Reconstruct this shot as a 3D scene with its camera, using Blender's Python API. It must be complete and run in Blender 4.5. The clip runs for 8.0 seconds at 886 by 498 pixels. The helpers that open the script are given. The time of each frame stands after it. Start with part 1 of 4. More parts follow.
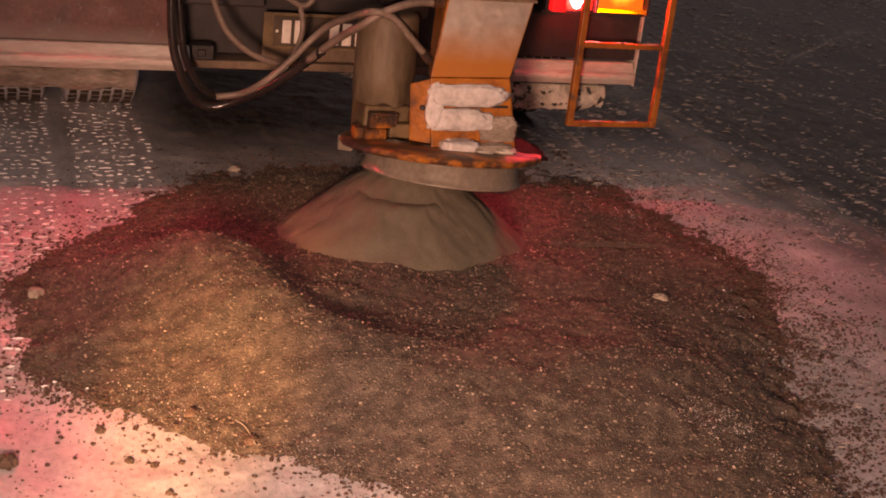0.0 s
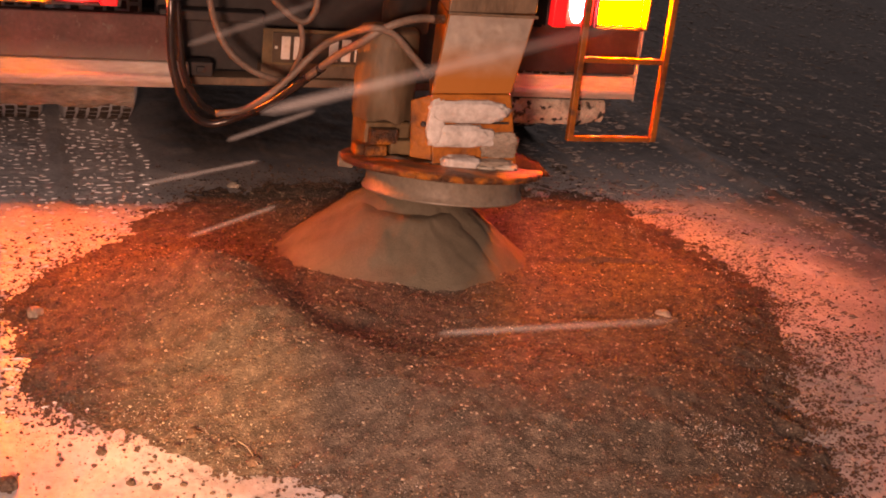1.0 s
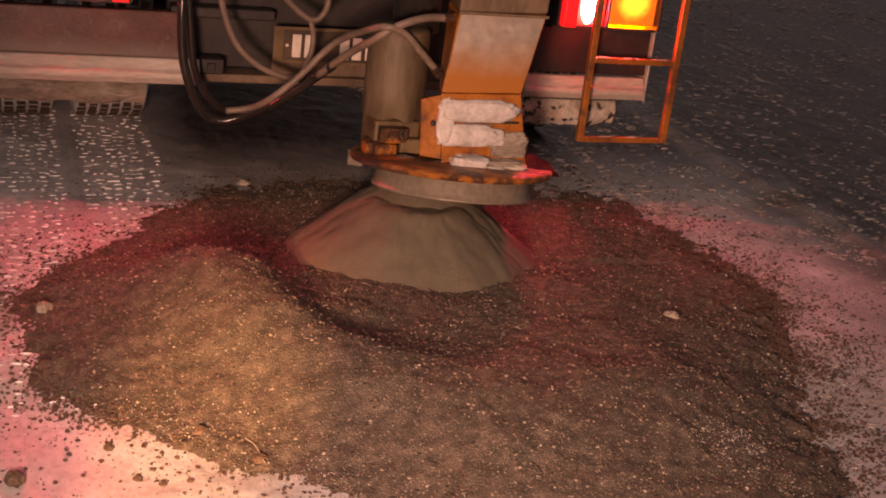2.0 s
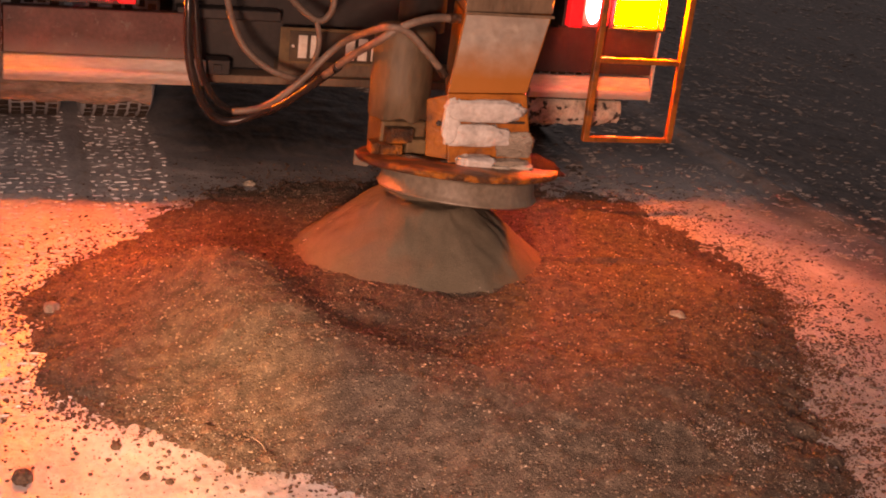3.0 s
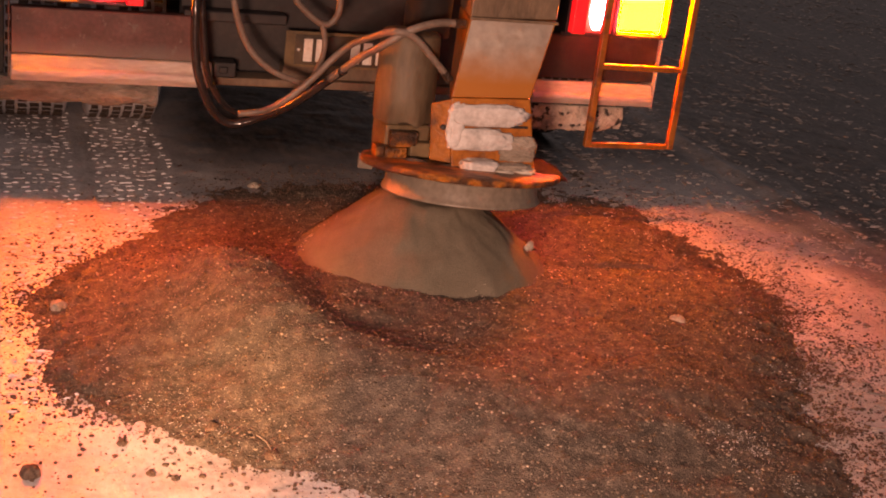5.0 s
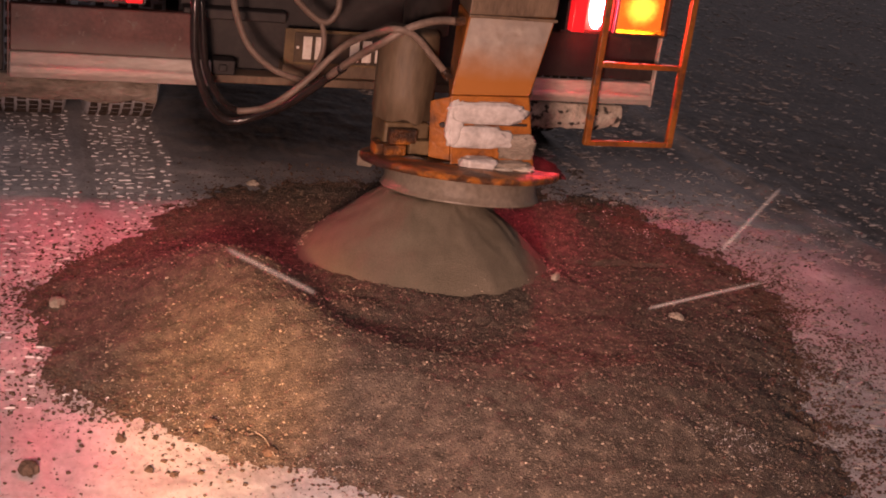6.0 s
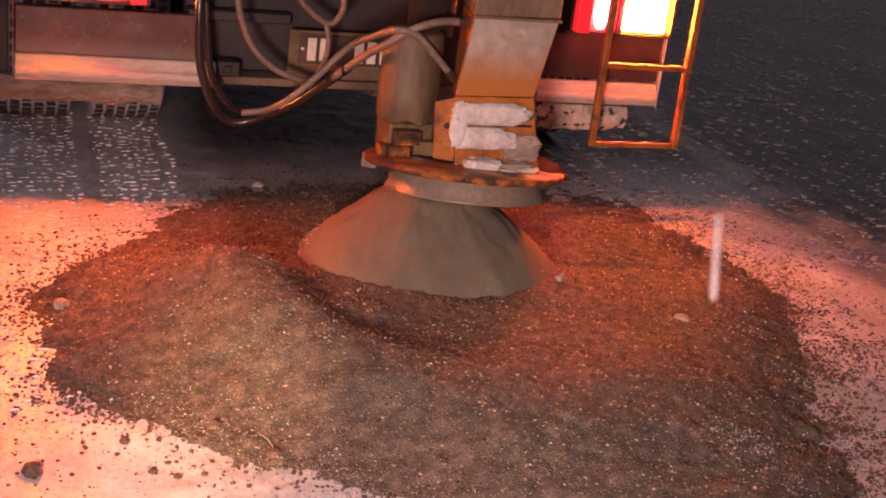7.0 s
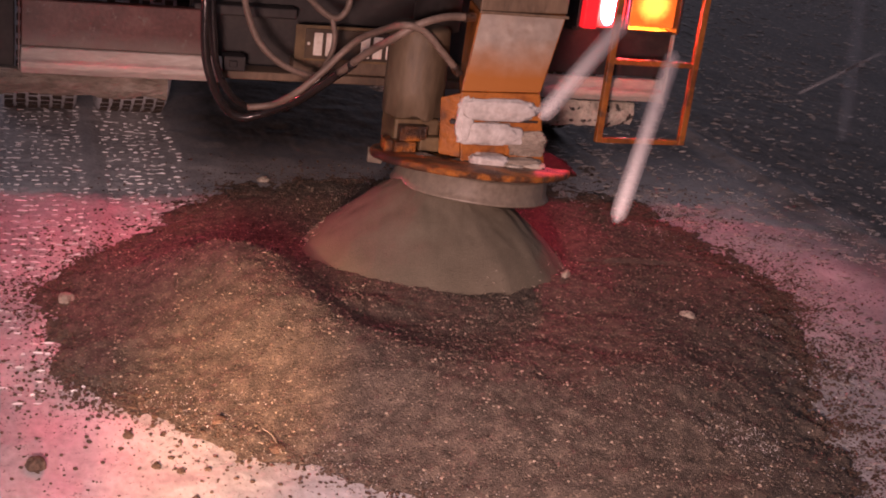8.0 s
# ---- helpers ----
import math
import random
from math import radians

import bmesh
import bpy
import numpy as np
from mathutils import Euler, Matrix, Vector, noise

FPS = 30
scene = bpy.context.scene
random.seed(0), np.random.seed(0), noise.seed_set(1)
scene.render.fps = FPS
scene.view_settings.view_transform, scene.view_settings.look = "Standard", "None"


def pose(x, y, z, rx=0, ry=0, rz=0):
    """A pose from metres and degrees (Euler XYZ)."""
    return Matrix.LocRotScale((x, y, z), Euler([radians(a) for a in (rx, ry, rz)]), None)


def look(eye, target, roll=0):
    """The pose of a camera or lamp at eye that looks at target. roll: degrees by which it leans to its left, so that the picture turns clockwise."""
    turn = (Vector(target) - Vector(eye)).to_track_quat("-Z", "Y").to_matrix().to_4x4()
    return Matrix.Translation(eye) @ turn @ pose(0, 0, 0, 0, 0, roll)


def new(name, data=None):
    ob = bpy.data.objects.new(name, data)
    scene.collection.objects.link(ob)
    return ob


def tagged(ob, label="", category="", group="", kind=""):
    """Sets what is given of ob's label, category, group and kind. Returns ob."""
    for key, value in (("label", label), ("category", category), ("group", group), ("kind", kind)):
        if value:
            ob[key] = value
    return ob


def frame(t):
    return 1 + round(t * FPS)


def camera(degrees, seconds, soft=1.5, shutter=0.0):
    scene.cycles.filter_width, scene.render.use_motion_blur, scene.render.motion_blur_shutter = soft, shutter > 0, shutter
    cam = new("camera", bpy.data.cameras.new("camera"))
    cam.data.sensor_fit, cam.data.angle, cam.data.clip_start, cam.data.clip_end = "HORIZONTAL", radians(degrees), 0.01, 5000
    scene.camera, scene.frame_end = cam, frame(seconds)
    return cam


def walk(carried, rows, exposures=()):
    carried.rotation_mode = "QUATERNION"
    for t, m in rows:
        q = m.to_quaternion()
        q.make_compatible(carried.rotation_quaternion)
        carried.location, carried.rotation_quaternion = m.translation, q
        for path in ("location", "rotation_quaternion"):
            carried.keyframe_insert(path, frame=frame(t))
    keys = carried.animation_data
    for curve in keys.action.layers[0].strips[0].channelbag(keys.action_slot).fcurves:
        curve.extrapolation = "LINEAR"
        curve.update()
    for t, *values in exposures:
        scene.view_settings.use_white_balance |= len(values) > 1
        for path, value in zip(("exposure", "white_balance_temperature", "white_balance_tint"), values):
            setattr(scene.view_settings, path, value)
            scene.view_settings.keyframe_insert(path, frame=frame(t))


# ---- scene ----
cam = camera(39.0, 8.0, soft=1.9)

# seconds, place, then tilt, lean and turn in degrees
PATH = [
    (0, 0.017, 0.008, 1.587, 69.418, -6.208, -18.661), 
    (0.5, 0.006, 0.038, 1.592, 69.946, -6.585, -18.715), 
    (1, 0.007, 0.037, 1.593, 69.999, -6.050, -18.919), 
    (1.5, 0.009, 0.037, 1.592, 69.902, -6.357, -18.590), 
    (3, 0.009, 0.027, 1.589, 69.963, -6.225, -18.071), 
    (3.5, 0.004, 0.017, 1.582, 69.948, -6.561, -18.547), 
    (4, -0.011, 0.008, 1.583, 69.888, -6.587, -18.412), 
    (4.5, -0.019, -0.001, 1.591, 70.221, -6.697, -18.039), 
    (6, -0.016, -0.009, 1.584, 70.205, -6.833, -17.946), 
    (6.5, -0.014, -0.015, 1.581, 70.438, -6.739, -17.978), 
    (7, -0.007, -0.006, 1.581, 70.255, -6.661, -17.678), 
    (7.5, -0.003, -0.006, 1.582, 70.138, -6.545, -17.533), 
    (8, -0.000, 0.000, 1.580, 70.000, -6.800, -17.300),
]
EXPOSURE = 0.1
walk(cam, [(r[0], pose(*r[1:])) for r in PATH], exposures=[(0.0, EXPOSURE, 8000, 32), (4.7, EXPOSURE, 7900, 32), (6.2, EXPOSURE, 6800, 32), (8.0, EXPOSURE, 6100, 32)])

# night: almost no sky light
world = bpy.data.worlds.new("night")
scene.world = world
world.use_nodes = True
world.node_tree.nodes["Background"].inputs["Color"].default_value = (0.68, 0.65, 0.67, 1)
world.node_tree.nodes["Background"].inputs["Strength"].default_value = 0.175


def spot(name, eye, target, watts, color, degrees, blend, size):
    data = bpy.data.lights.new(name, "SPOT")
    data.energy, data.color, data.spot_size, data.spot_blend = watts, color, radians(degrees), blend
    data.shadow_soft_size = size
    ob = new(name, data)
    ob.matrix_world = look(eye, target)
    return ob


# work lamps at the following vehicle: a wide one and a narrow warm beam
spot("work_lamp_wide", (-0.35, 0.10, 1.08), (1.10, 2.95, 0.03), 720, (1.0, 0.645, 0.48), 62, 1.0, 0.22)
spot("work_lamp_beam", (-0.55, 0.05, 1.00), (0.53, 2.98, 0.05), 950, (1.0, 0.50, 0.17), 13, 1.0, 0.04)

RED_LIGHT, AMBER_LIGHT = 570, 450      # tail lamps and flashers

TRUCK_Y = 4.70      # plane of the truck's rear face
DISC = (1.49, 3.985, 0.39)
MOUND = (1.37, 3.92)      # middle of the hollow
CORE = (1.405, 4.02)
CONE = (1.385, 3.93)


# ---------------------------------------------------------------- noise
def lattice(x, y, seed):
    """Smooth value noise in -1..1 for arrays."""
    xi, yi = np.floor(x).astype(np.int64), np.floor(y).astype(np.int64)
    fx, fy = x - xi, y - yi
    fx, fy = fx * fx * (3 - 2 * fx), fy * fy * (3 - 2 * fy)

    def rnd(a, b):
        h = (a * 374761393 + b * 668265263 + seed * 974634777) & 0xFFFFFFFF
        h = ((h ^ (h >> 13)) * 1274126177) & 0xFFFFFFFF
        return ((h ^ (h >> 16)) & 0xFFFF) / 32767.5 - 1.0

    top = rnd(xi, yi) * (1 - fx) + rnd(xi + 1, yi) * fx
    low = rnd(xi, yi + 1) * (1 - fx) + rnd(xi + 1, yi + 1) * fx
    return top * (1 - fy) + low * fy


def fbm(x, y, scale, seed, octaves=4):
    out, amp = 0.0, 1.0
    for k in range(octaves):
        out = out + amp * lattice(x * scale, y * scale, seed + k)
        scale, amp = scale * 2.03, amp * 0.5
    return out


def smooth(a, b, v):
    t = np.clip((v - a) / (b - a), 0, 1)
    return t * t * (3 - 2 * t)


# ---------------------------------------------------------------- materials
def material(name, colors, scale=8.0, rough=0.7, metal=0.0, bump=0.3, grain=60.0, detail=6.0, emit=None, strength=0.0,
             rough_var=0.15, stretch=(1, 1, 1), per_island=0.0, per_object=0.0, spots=None, alpha=1.0, low=None):
    m = bpy.data.materials.new(name)
    m.use_nodes = True
    nt = m.node_tree
    n, link = nt.nodes, nt.links.new
    b = n["Principled BSDF"]
    co = n.new("ShaderNodeTexCoord")
    mp = n.new("ShaderNodeMapping")
    mp.inputs["Scale"].default_value = stretch
    link(co.outputs["Object"], mp.inputs["Vector"])
    big = n.new("ShaderNodeTexNoise")
    big.inputs["Scale"].default_value, big.inputs["Detail"].default_value = scale, detail
    big.inputs["Roughness"].default_value = 0.62
    link(mp.outputs[0], big.inputs["Vector"])
    ramp = n.new("ShaderNodeValToRGB")
    el = ramp.color_ramp.elements
    while len(el) < len(colors):
        el.new(0.5)
    for e, (p, c) in zip(el, colors):
        e.position, e.color = p, (*c, 1)
    link(big.outputs["Fac"], ramp.inputs["Fac"])
    out = ramp.outputs["Color"]
    fine = n.new("ShaderNodeTexNoise")
    fine.inputs["Scale"].default_value, fine.inputs["Detail"].default_value = grain, 4.0
    link(mp.outputs[0], fine.inputs["Vector"])
    mul = n.new("ShaderNodeMixRGB")
    mul.blend_type = "OVERLAY"
    mul.inputs["Fac"].default_value = 0.45
    link(out, mul.inputs["Color1"])
    link(fine.outputs["Fac"], mul.inputs["Color2"])
    out = mul.outputs["Color"]
    if spots:
        sc, lo, hi, col = spots
        sp = n.new("ShaderNodeTexNoise")
        sp.inputs["Scale"].default_value, sp.inputs["Detail"].default_value = sc, 3.0
        link(mp.outputs[0], sp.inputs["Vector"])
        sr = n.new("ShaderNodeMapRange")
        sr.inputs["From Min"].default_value, sr.inputs["From Max"].default_value = lo, hi
        link(sp.outputs["Fac"], sr.inputs["Value"])
        mx = n.new("ShaderNodeMixRGB")
        link(sr.outputs[0], mx.inputs["Fac"])
        link(out, mx.inputs["Color1"])
        mx.inputs["Color2"].default_value = (*col, 1)
        out = mx.outputs["Color"]
    if low:
        z0, z1, col = low
        sep = n.new("ShaderNodeSeparateXYZ")
        link(co.outputs["Object"], sep.inputs[0])
        sum_ = n.new("ShaderNodeMath")
        sum_.operation = "MULTIPLY_ADD"
        link(big.outputs["Fac"], sum_.inputs[0])
        sum_.inputs[1].default_value = 0.10
        link(sep.outputs["Z"], sum_.inputs[2])
        lr = n.new("ShaderNodeMapRange")
        lr.inputs["From Min"].default_value, lr.inputs["From Max"].default_value = z0 + 0.05, z1 + 0.05
        lr.inputs["To Min"].default_value, lr.inputs["To Max"].default_value = 1, 0
        link(sum_.outputs[0], lr.inputs["Value"])
        mx = n.new("ShaderNodeMixRGB")
        link(lr.outputs[0], mx.inputs["Fac"])
        link(out, mx.inputs["Color1"])
        mx.inputs["Color2"].default_value = (*col, 1)
        out = mx.outputs["Color"]
    for amount, kind, socket in ((per_island, "ShaderNodeNewGeometry", "Random Per Island"), (per_object, "ShaderNodeObjectInfo", "Random")):
        if amount:
            g = n.new(kind)
            r = n.new("ShaderNodeMapRange")
            r.inputs["To Min"].default_value, r.inputs["To Max"].default_value = 1 - amount, 1 + amount
            link(g.outputs[socket], r.inputs["Value"])
            v = n.new("ShaderNodeVectorMath")
            v.operation = "SCALE"
            link(out, v.inputs[0])
            link(r.outputs[0], v.inputs["Scale"])
            out = v.outputs[0]
    link(out, b.inputs["Base Color"])
    rr = n.new("ShaderNodeMapRange")
    rr.inputs["To Min"].default_value, rr.inputs["To Max"].default_value = max(0.03, rough - rough_var), min(1, rough + rough_var)
    link(fine.outputs["Fac"], rr.inputs["Value"])
    link(rr.outputs[0], b.inputs["Roughness"])
    b.inputs["Metallic"].default_value = metal
    b.inputs["Alpha"].default_value = alpha
    if bump:
        bp = n.new("ShaderNodeBump")
        bp.inputs["Strength"].default_value, bp.inputs["Distance"].default_value = bump, 0.01
        add = n.new("ShaderNodeMath")
        add.operation = "ADD"
        link(big.outputs["Fac"], add.inputs[0])
        link(fine.outputs["Fac"], add.inputs[1])
        link(add.outputs[0], bp.inputs["Height"])
        link(bp.outputs[0], b.inputs["Normal"])
    if emit:
        b.inputs["Emission Color"].default_value = (*emit, 1)
        b.inputs["Emission Strength"].default_value = strength
    return m


SNOW_ROAD = material("packed_snow_road", [(0.28, (0.32, 0.32, 0.33)), (0.47, (0.47, 0.47, 0.48)), (0.66, (0.60, 0.60, 0.61))],
                     scale=2.2, rough=0.42, bump=0.22, grain=45, stretch=(1.3, 0.9, 1), spots=(70, 0.63, 0.71, (0.12, 0.11, 0.10)))


def darken_road(m):
    """Darkens the road under the truck, and lets dark asphalt show through the snow on the lane beyond the rut."""
    nt = m.node_tree
    n, link = nt.nodes, nt.links.new
    b = n["Principled BSDF"]
    old = b.inputs["Base Color"].links[0].from_socket
    co = n.new("ShaderNodeTexCoord")
    sep = n.new("ShaderNodeSeparateXYZ")
    link(co.outputs["Object"], sep.inputs[0])
    patch = n.new("ShaderNodeTexNoise")
    patch.inputs["Scale"].default_value, patch.inputs["Detail"].default_value = 3.5, 8.0
    link(co.outputs["Object"], patch.inputs["Vector"])

    def ramp(socket, lo, hi, ragged):
        add = n.new("ShaderNodeMath")
        add.operation = "MULTIPLY_ADD"
        link(patch.outputs["Fac"], add.inputs[0])
        add.inputs[1].default_value = ragged
        link(socket, add.inputs[2])
        r = n.new("ShaderNodeMapRange")
        r.inputs["From Min"].default_value, r.inputs["From Max"].default_value = lo + ragged / 2, hi + ragged / 2
        link(add.outputs[0], r.inputs["Value"])
        return r.outputs[0]

    def times(a, b):
        mul = n.new("ShaderNodeMath")
        mul.operation = "MULTIPLY"
        link(a, mul.inputs[0])
        link(b, mul.inputs[1])
        return mul.outputs[0]

    # under: darker from the truck's rear forward, between its sides
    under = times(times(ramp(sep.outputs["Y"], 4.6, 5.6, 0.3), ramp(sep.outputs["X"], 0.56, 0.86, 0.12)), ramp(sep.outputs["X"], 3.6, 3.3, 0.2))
    lane = ramp(sep.outputs["X"], 2.95, 3.6, 0.9)
    both = n.new("ShaderNodeMath")
    both.operation = "MAXIMUM"
    link(under, both.inputs[0])
    link(lane, both.inputs[1])
    speck = n.new("ShaderNodeTexNoise")
    speck.inputs["Scale"].default_value, speck.inputs["Detail"].default_value = 26.0, 6.0
    along = n.new("ShaderNodeMapping")
    along.inputs["Scale"].default_value = (1.0, 0.35, 1.0)
    link(co.outputs["Object"], along.inputs["Vector"])
    link(along.outputs[0], speck.inputs["Vector"])
    # asphalt colour of the lane, also mixed in under the truck
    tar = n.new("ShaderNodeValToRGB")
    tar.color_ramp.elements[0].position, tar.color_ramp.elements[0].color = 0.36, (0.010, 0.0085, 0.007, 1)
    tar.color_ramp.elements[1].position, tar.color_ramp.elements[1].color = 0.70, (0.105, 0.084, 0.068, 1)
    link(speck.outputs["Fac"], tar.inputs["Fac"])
    # worn wheel lines run along the lane
    wheel = n.new("ShaderNodeMapping")
    wheel.inputs["Scale"].default_value = (1.5, 0.08, 1.0)
    link(co.outputs["Object"], wheel.inputs["Vector"])
    lines = n.new("ShaderNodeTexNoise")
    lines.inputs["Scale"].default_value, lines.inputs["Detail"].default_value = 2.4, 5.0
    link(wheel.outputs[0], lines.inputs["Vector"])
    worn = n.new("ShaderNodeMapRange")
    worn.inputs["From Min"].default_value, worn.inputs["From Max"].default_value = 0.36, 0.66
    worn.inputs["To Min"].default_value, worn.inputs["To Max"].default_value = 0.60, 1.45
    link(lines.outputs["Fac"], worn.inputs["Value"])
    streaked = n.new("ShaderNodeVectorMath")
    streaked.operation = "SCALE"
    link(tar.outputs["Color"], streaked.inputs[0])
    link(worn.outputs[0], streaked.inputs["Scale"])
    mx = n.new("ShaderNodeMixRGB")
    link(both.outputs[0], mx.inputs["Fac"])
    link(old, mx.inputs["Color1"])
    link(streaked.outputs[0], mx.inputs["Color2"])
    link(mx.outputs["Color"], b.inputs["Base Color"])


darken_road(SNOW_ROAD)
SNOW = material("snow", [(0.3, (0.38, 0.36, 0.34)), (0.55, (0.53, 0.51, 0.49)), (0.8, (0.62, 0.60, 0.58))], scale=12, rough=0.6, bump=0.22, grain=60)
SNOW_LUMP = material("icy_snow_lumps", [(0.3, (0.66, 0.66, 0.68)), (0.7, (0.88, 0.88, 0.90))], scale=30, rough=0.35, bump=0.3, grain=150, per_island=0.2)
SNOW_GRAIN = material("dirty_ice_grains", [(0.3, (0.42, 0.41, 0.41)), (0.7, (0.66, 0.65, 0.64))], scale=30, rough=0.5, bump=0.2, grain=150, per_island=0.35)
ROAD_ICE = material("dusty_road_ice", [(0.3, (0.24, 0.215, 0.195)), (0.7, (0.46, 0.42, 0.39))], scale=30, rough=0.5, bump=0.2, grain=150, per_island=0.6)
CRUST = material("dirty_snow_crust", [(0.3, (0.30, 0.26, 0.20)), (0.5, (0.52, 0.47, 0.39)), (0.75, (0.70, 0.66, 0.58))], scale=9, rough=0.8, bump=0.8, grain=70,
                 spots=(26, 0.55, 0.61, (0.045, 0.04, 0.036)))
FLAP = material("caked_mud_flap", [(0.3, (0.13, 0.11, 0.084)), (0.5, (0.26, 0.22, 0.175)), (0.75, (0.42, 0.37, 0.31))], scale=7, rough=0.8, bump=1.4, grain=40, stretch=(1, 1, 3))
GRIT = material("damp_brown_grit", [(0.3, (0.042, 0.034, 0.027)), (0.5, (0.088, 0.070, 0.055)), (0.72, (0.18, 0.142, 0.108))], scale=22, rough=0.75, bump=0.6, grain=170,
                spots=(150, 0.60, 0.70, (0.30, 0.24, 0.18)))
PEBBLE = material("mixed_grit_stones", [(0.3, (0.055, 0.043, 0.033)), (0.6, (0.150, 0.116, 0.086))], scale=25, rough=0.65, bump=0.4, grain=140, per_island=0.7)
PALE_PEBBLE = material("pale_grit_stones", [(0.3, (0.24, 0.19, 0.14)), (0.6, (0.38, 0.32, 0.25))], scale=25, rough=0.5, bump=0.4, grain=140, per_island=0.4)
CLOD = material("dark_wet_clod", [(0.3, (0.055, 0.036, 0.026)), (0.7, (0.17, 0.110, 0.076))], scale=30, rough=0.7, bump=0.8, grain=120)
STONE = material("pale_stone", [(0.3, (0.26, 0.22, 0.17)), (0.7, (0.44, 0.39, 0.32))], scale=20, rough=0.7, bump=0.5, grain=120)
CAKED = material("matt_dark_grit", [(0.3, (0.018, 0.013, 0.011)), (0.7, (0.050, 0.034, 0.026))], scale=30, rough=0.85, bump=1.0, grain=120)
CAKED.node_tree.nodes["Principled BSDF"].inputs["Specular IOR Level"].default_value = 0.05
SAND = material("fine_wet_sand", [(0.3, (0.115, 0.100, 0.070)), (0.7, (0.152, 0.132, 0.096))], scale=7, rough=0.8, bump=0.35, grain=220, rough_var=0.08)
DISH_COAT = material("sand_coated_steel", [(0.3, (0.150, 0.128, 0.098)), (0.7, (0.215, 0.185, 0.148))], scale=8, rough=0.42, bump=0.12, grain=60)
ORANGE = material("worn_orange_paint", [(0.34, (0.12, 0.045, 0.016)), (0.47, (0.30, 0.100, 0.016)), (0.7, (0.40, 0.145, 0.022))], scale=7, rough=0.45, bump=0.35, grain=60,
                  spots=(11, 0.60, 0.70, (0.11, 0.06, 0.035)))
RUST_ORANGE = material("rusty_orange_paint", [(0.40, (0.035, 0.020, 0.013)), (0.48, (0.12, 0.047, 0.016)), (0.58, (0.42, 0.145, 0.018))], scale=11, rough=0.36, bump=1.3, grain=130)
FROSTED = material("frosted_orange_panel", [(0.3, (0.29, 0.22, 0.17)), (0.5, (0.36, 0.31, 0.26)), (0.75, (0.46, 0.41, 0.36))], scale=5, rough=0.6, bump=0.12, grain=22, low=(0.70, 0.84, (0.37, 0.135, 0.02)),
                   spots=(14, 0.62, 0.72, (0.30, 0.24, 0.19)))
BROWN_STEEL = material("brown_stained_steel", [(0.3, (0.08, 0.055, 0.035)), (0.7, (0.20, 0.14, 0.09))], scale=6, rough=0.6, bump=0.3, grain=60, stretch=(1, 1, 0.4))
PIPE = material("grimy_tan_pipe", [(0.3, (0.075, 0.054, 0.033)), (0.55, (0.130, 0.096, 0.060)), (0.8, (0.195, 0.148, 0.098))], scale=6, rough=0.6, bump=0.3, grain=50, stretch=(1, 1, 0.35))
DARK_STEEL = material("grimy_dark_steel", [(0.3, (0.010, 0.009, 0.009)), (0.55, (0.026, 0.022, 0.021)), (0.8, (0.065, 0.055, 0.048))], scale=5, rough=0.55, bump=0.08, grain=40)
RED_PANEL = material("grimy_dark_red_panel", [(0.3, (0.065, 0.028, 0.025)), (0.55, (0.135, 0.058, 0.050)), (0.8, (0.21, 0.125, 0.105))], scale=7, rough=0.34, bump=0.10, grain=60, low=(0.555, 0.62, (0.19, 0.150, 0.130)), spots=(38, 0.62, 0.72, (0.17, 0.13, 0.11)))
PALE_STEEL = material("dusty_pale_steel", [(0.3, (0.40, 0.35, 0.30)), (0.6, (0.58, 0.52, 0.46)), (0.8, (0.70, 0.64, 0.58))], scale=4, rough=0.5, bump=0.2, grain=50, stretch=(0.4, 1, 2))
OCHRE_STEEL = material("dirty_ochre_steel", [(0.3, (0.065, 0.042, 0.020)), (0.7, (0.20, 0.135, 0.062))], scale=6, rough=0.6, bump=0.3, grain=50)
RUBBER = material("black_tyre_rubber", [(0.3, (0.030, 0.022, 0.017)), (0.7, (0.110, 0.080, 0.060))], scale=14, rough=0.8, bump=0.3, grain=60)
HOSE = material("dusty_black_hose", [(0.3, (0.012, 0.010, 0.010)), (0.7, (0.034, 0.027, 0.025))], scale=8, rough=0.14, bump=0.15, grain=60)
HOSE_PALE = material("grey_brown_hose", [(0.3, (0.12, 0.09, 0.07)), (0.7, (0.23, 0.175, 0.14))], scale=8, rough=0.5, bump=0.2, grain=60)
PLATE_BLACK = material("dirty_black_plate", [(0.35, (0.02, 0.017, 0.014)), (0.75, (0.13, 0.085, 0.045))], scale=5, rough=0.5, bump=0.1, grain=50)
PLATE_WHITE = material("white_plate_paint", [(0.3, (0.66, 0.60, 0.52)), (0.7, (0.82, 0.78, 0.70))], scale=20, rough=0.45, bump=0.1, grain=80)
LAMP_BLACK = material("black_lamp_housing", [(0.3, (0.02, 0.018, 0.018)), (0.7, (0.05, 0.045, 0.045))], scale=10, rough=0.4, bump=0.1, grain=50)


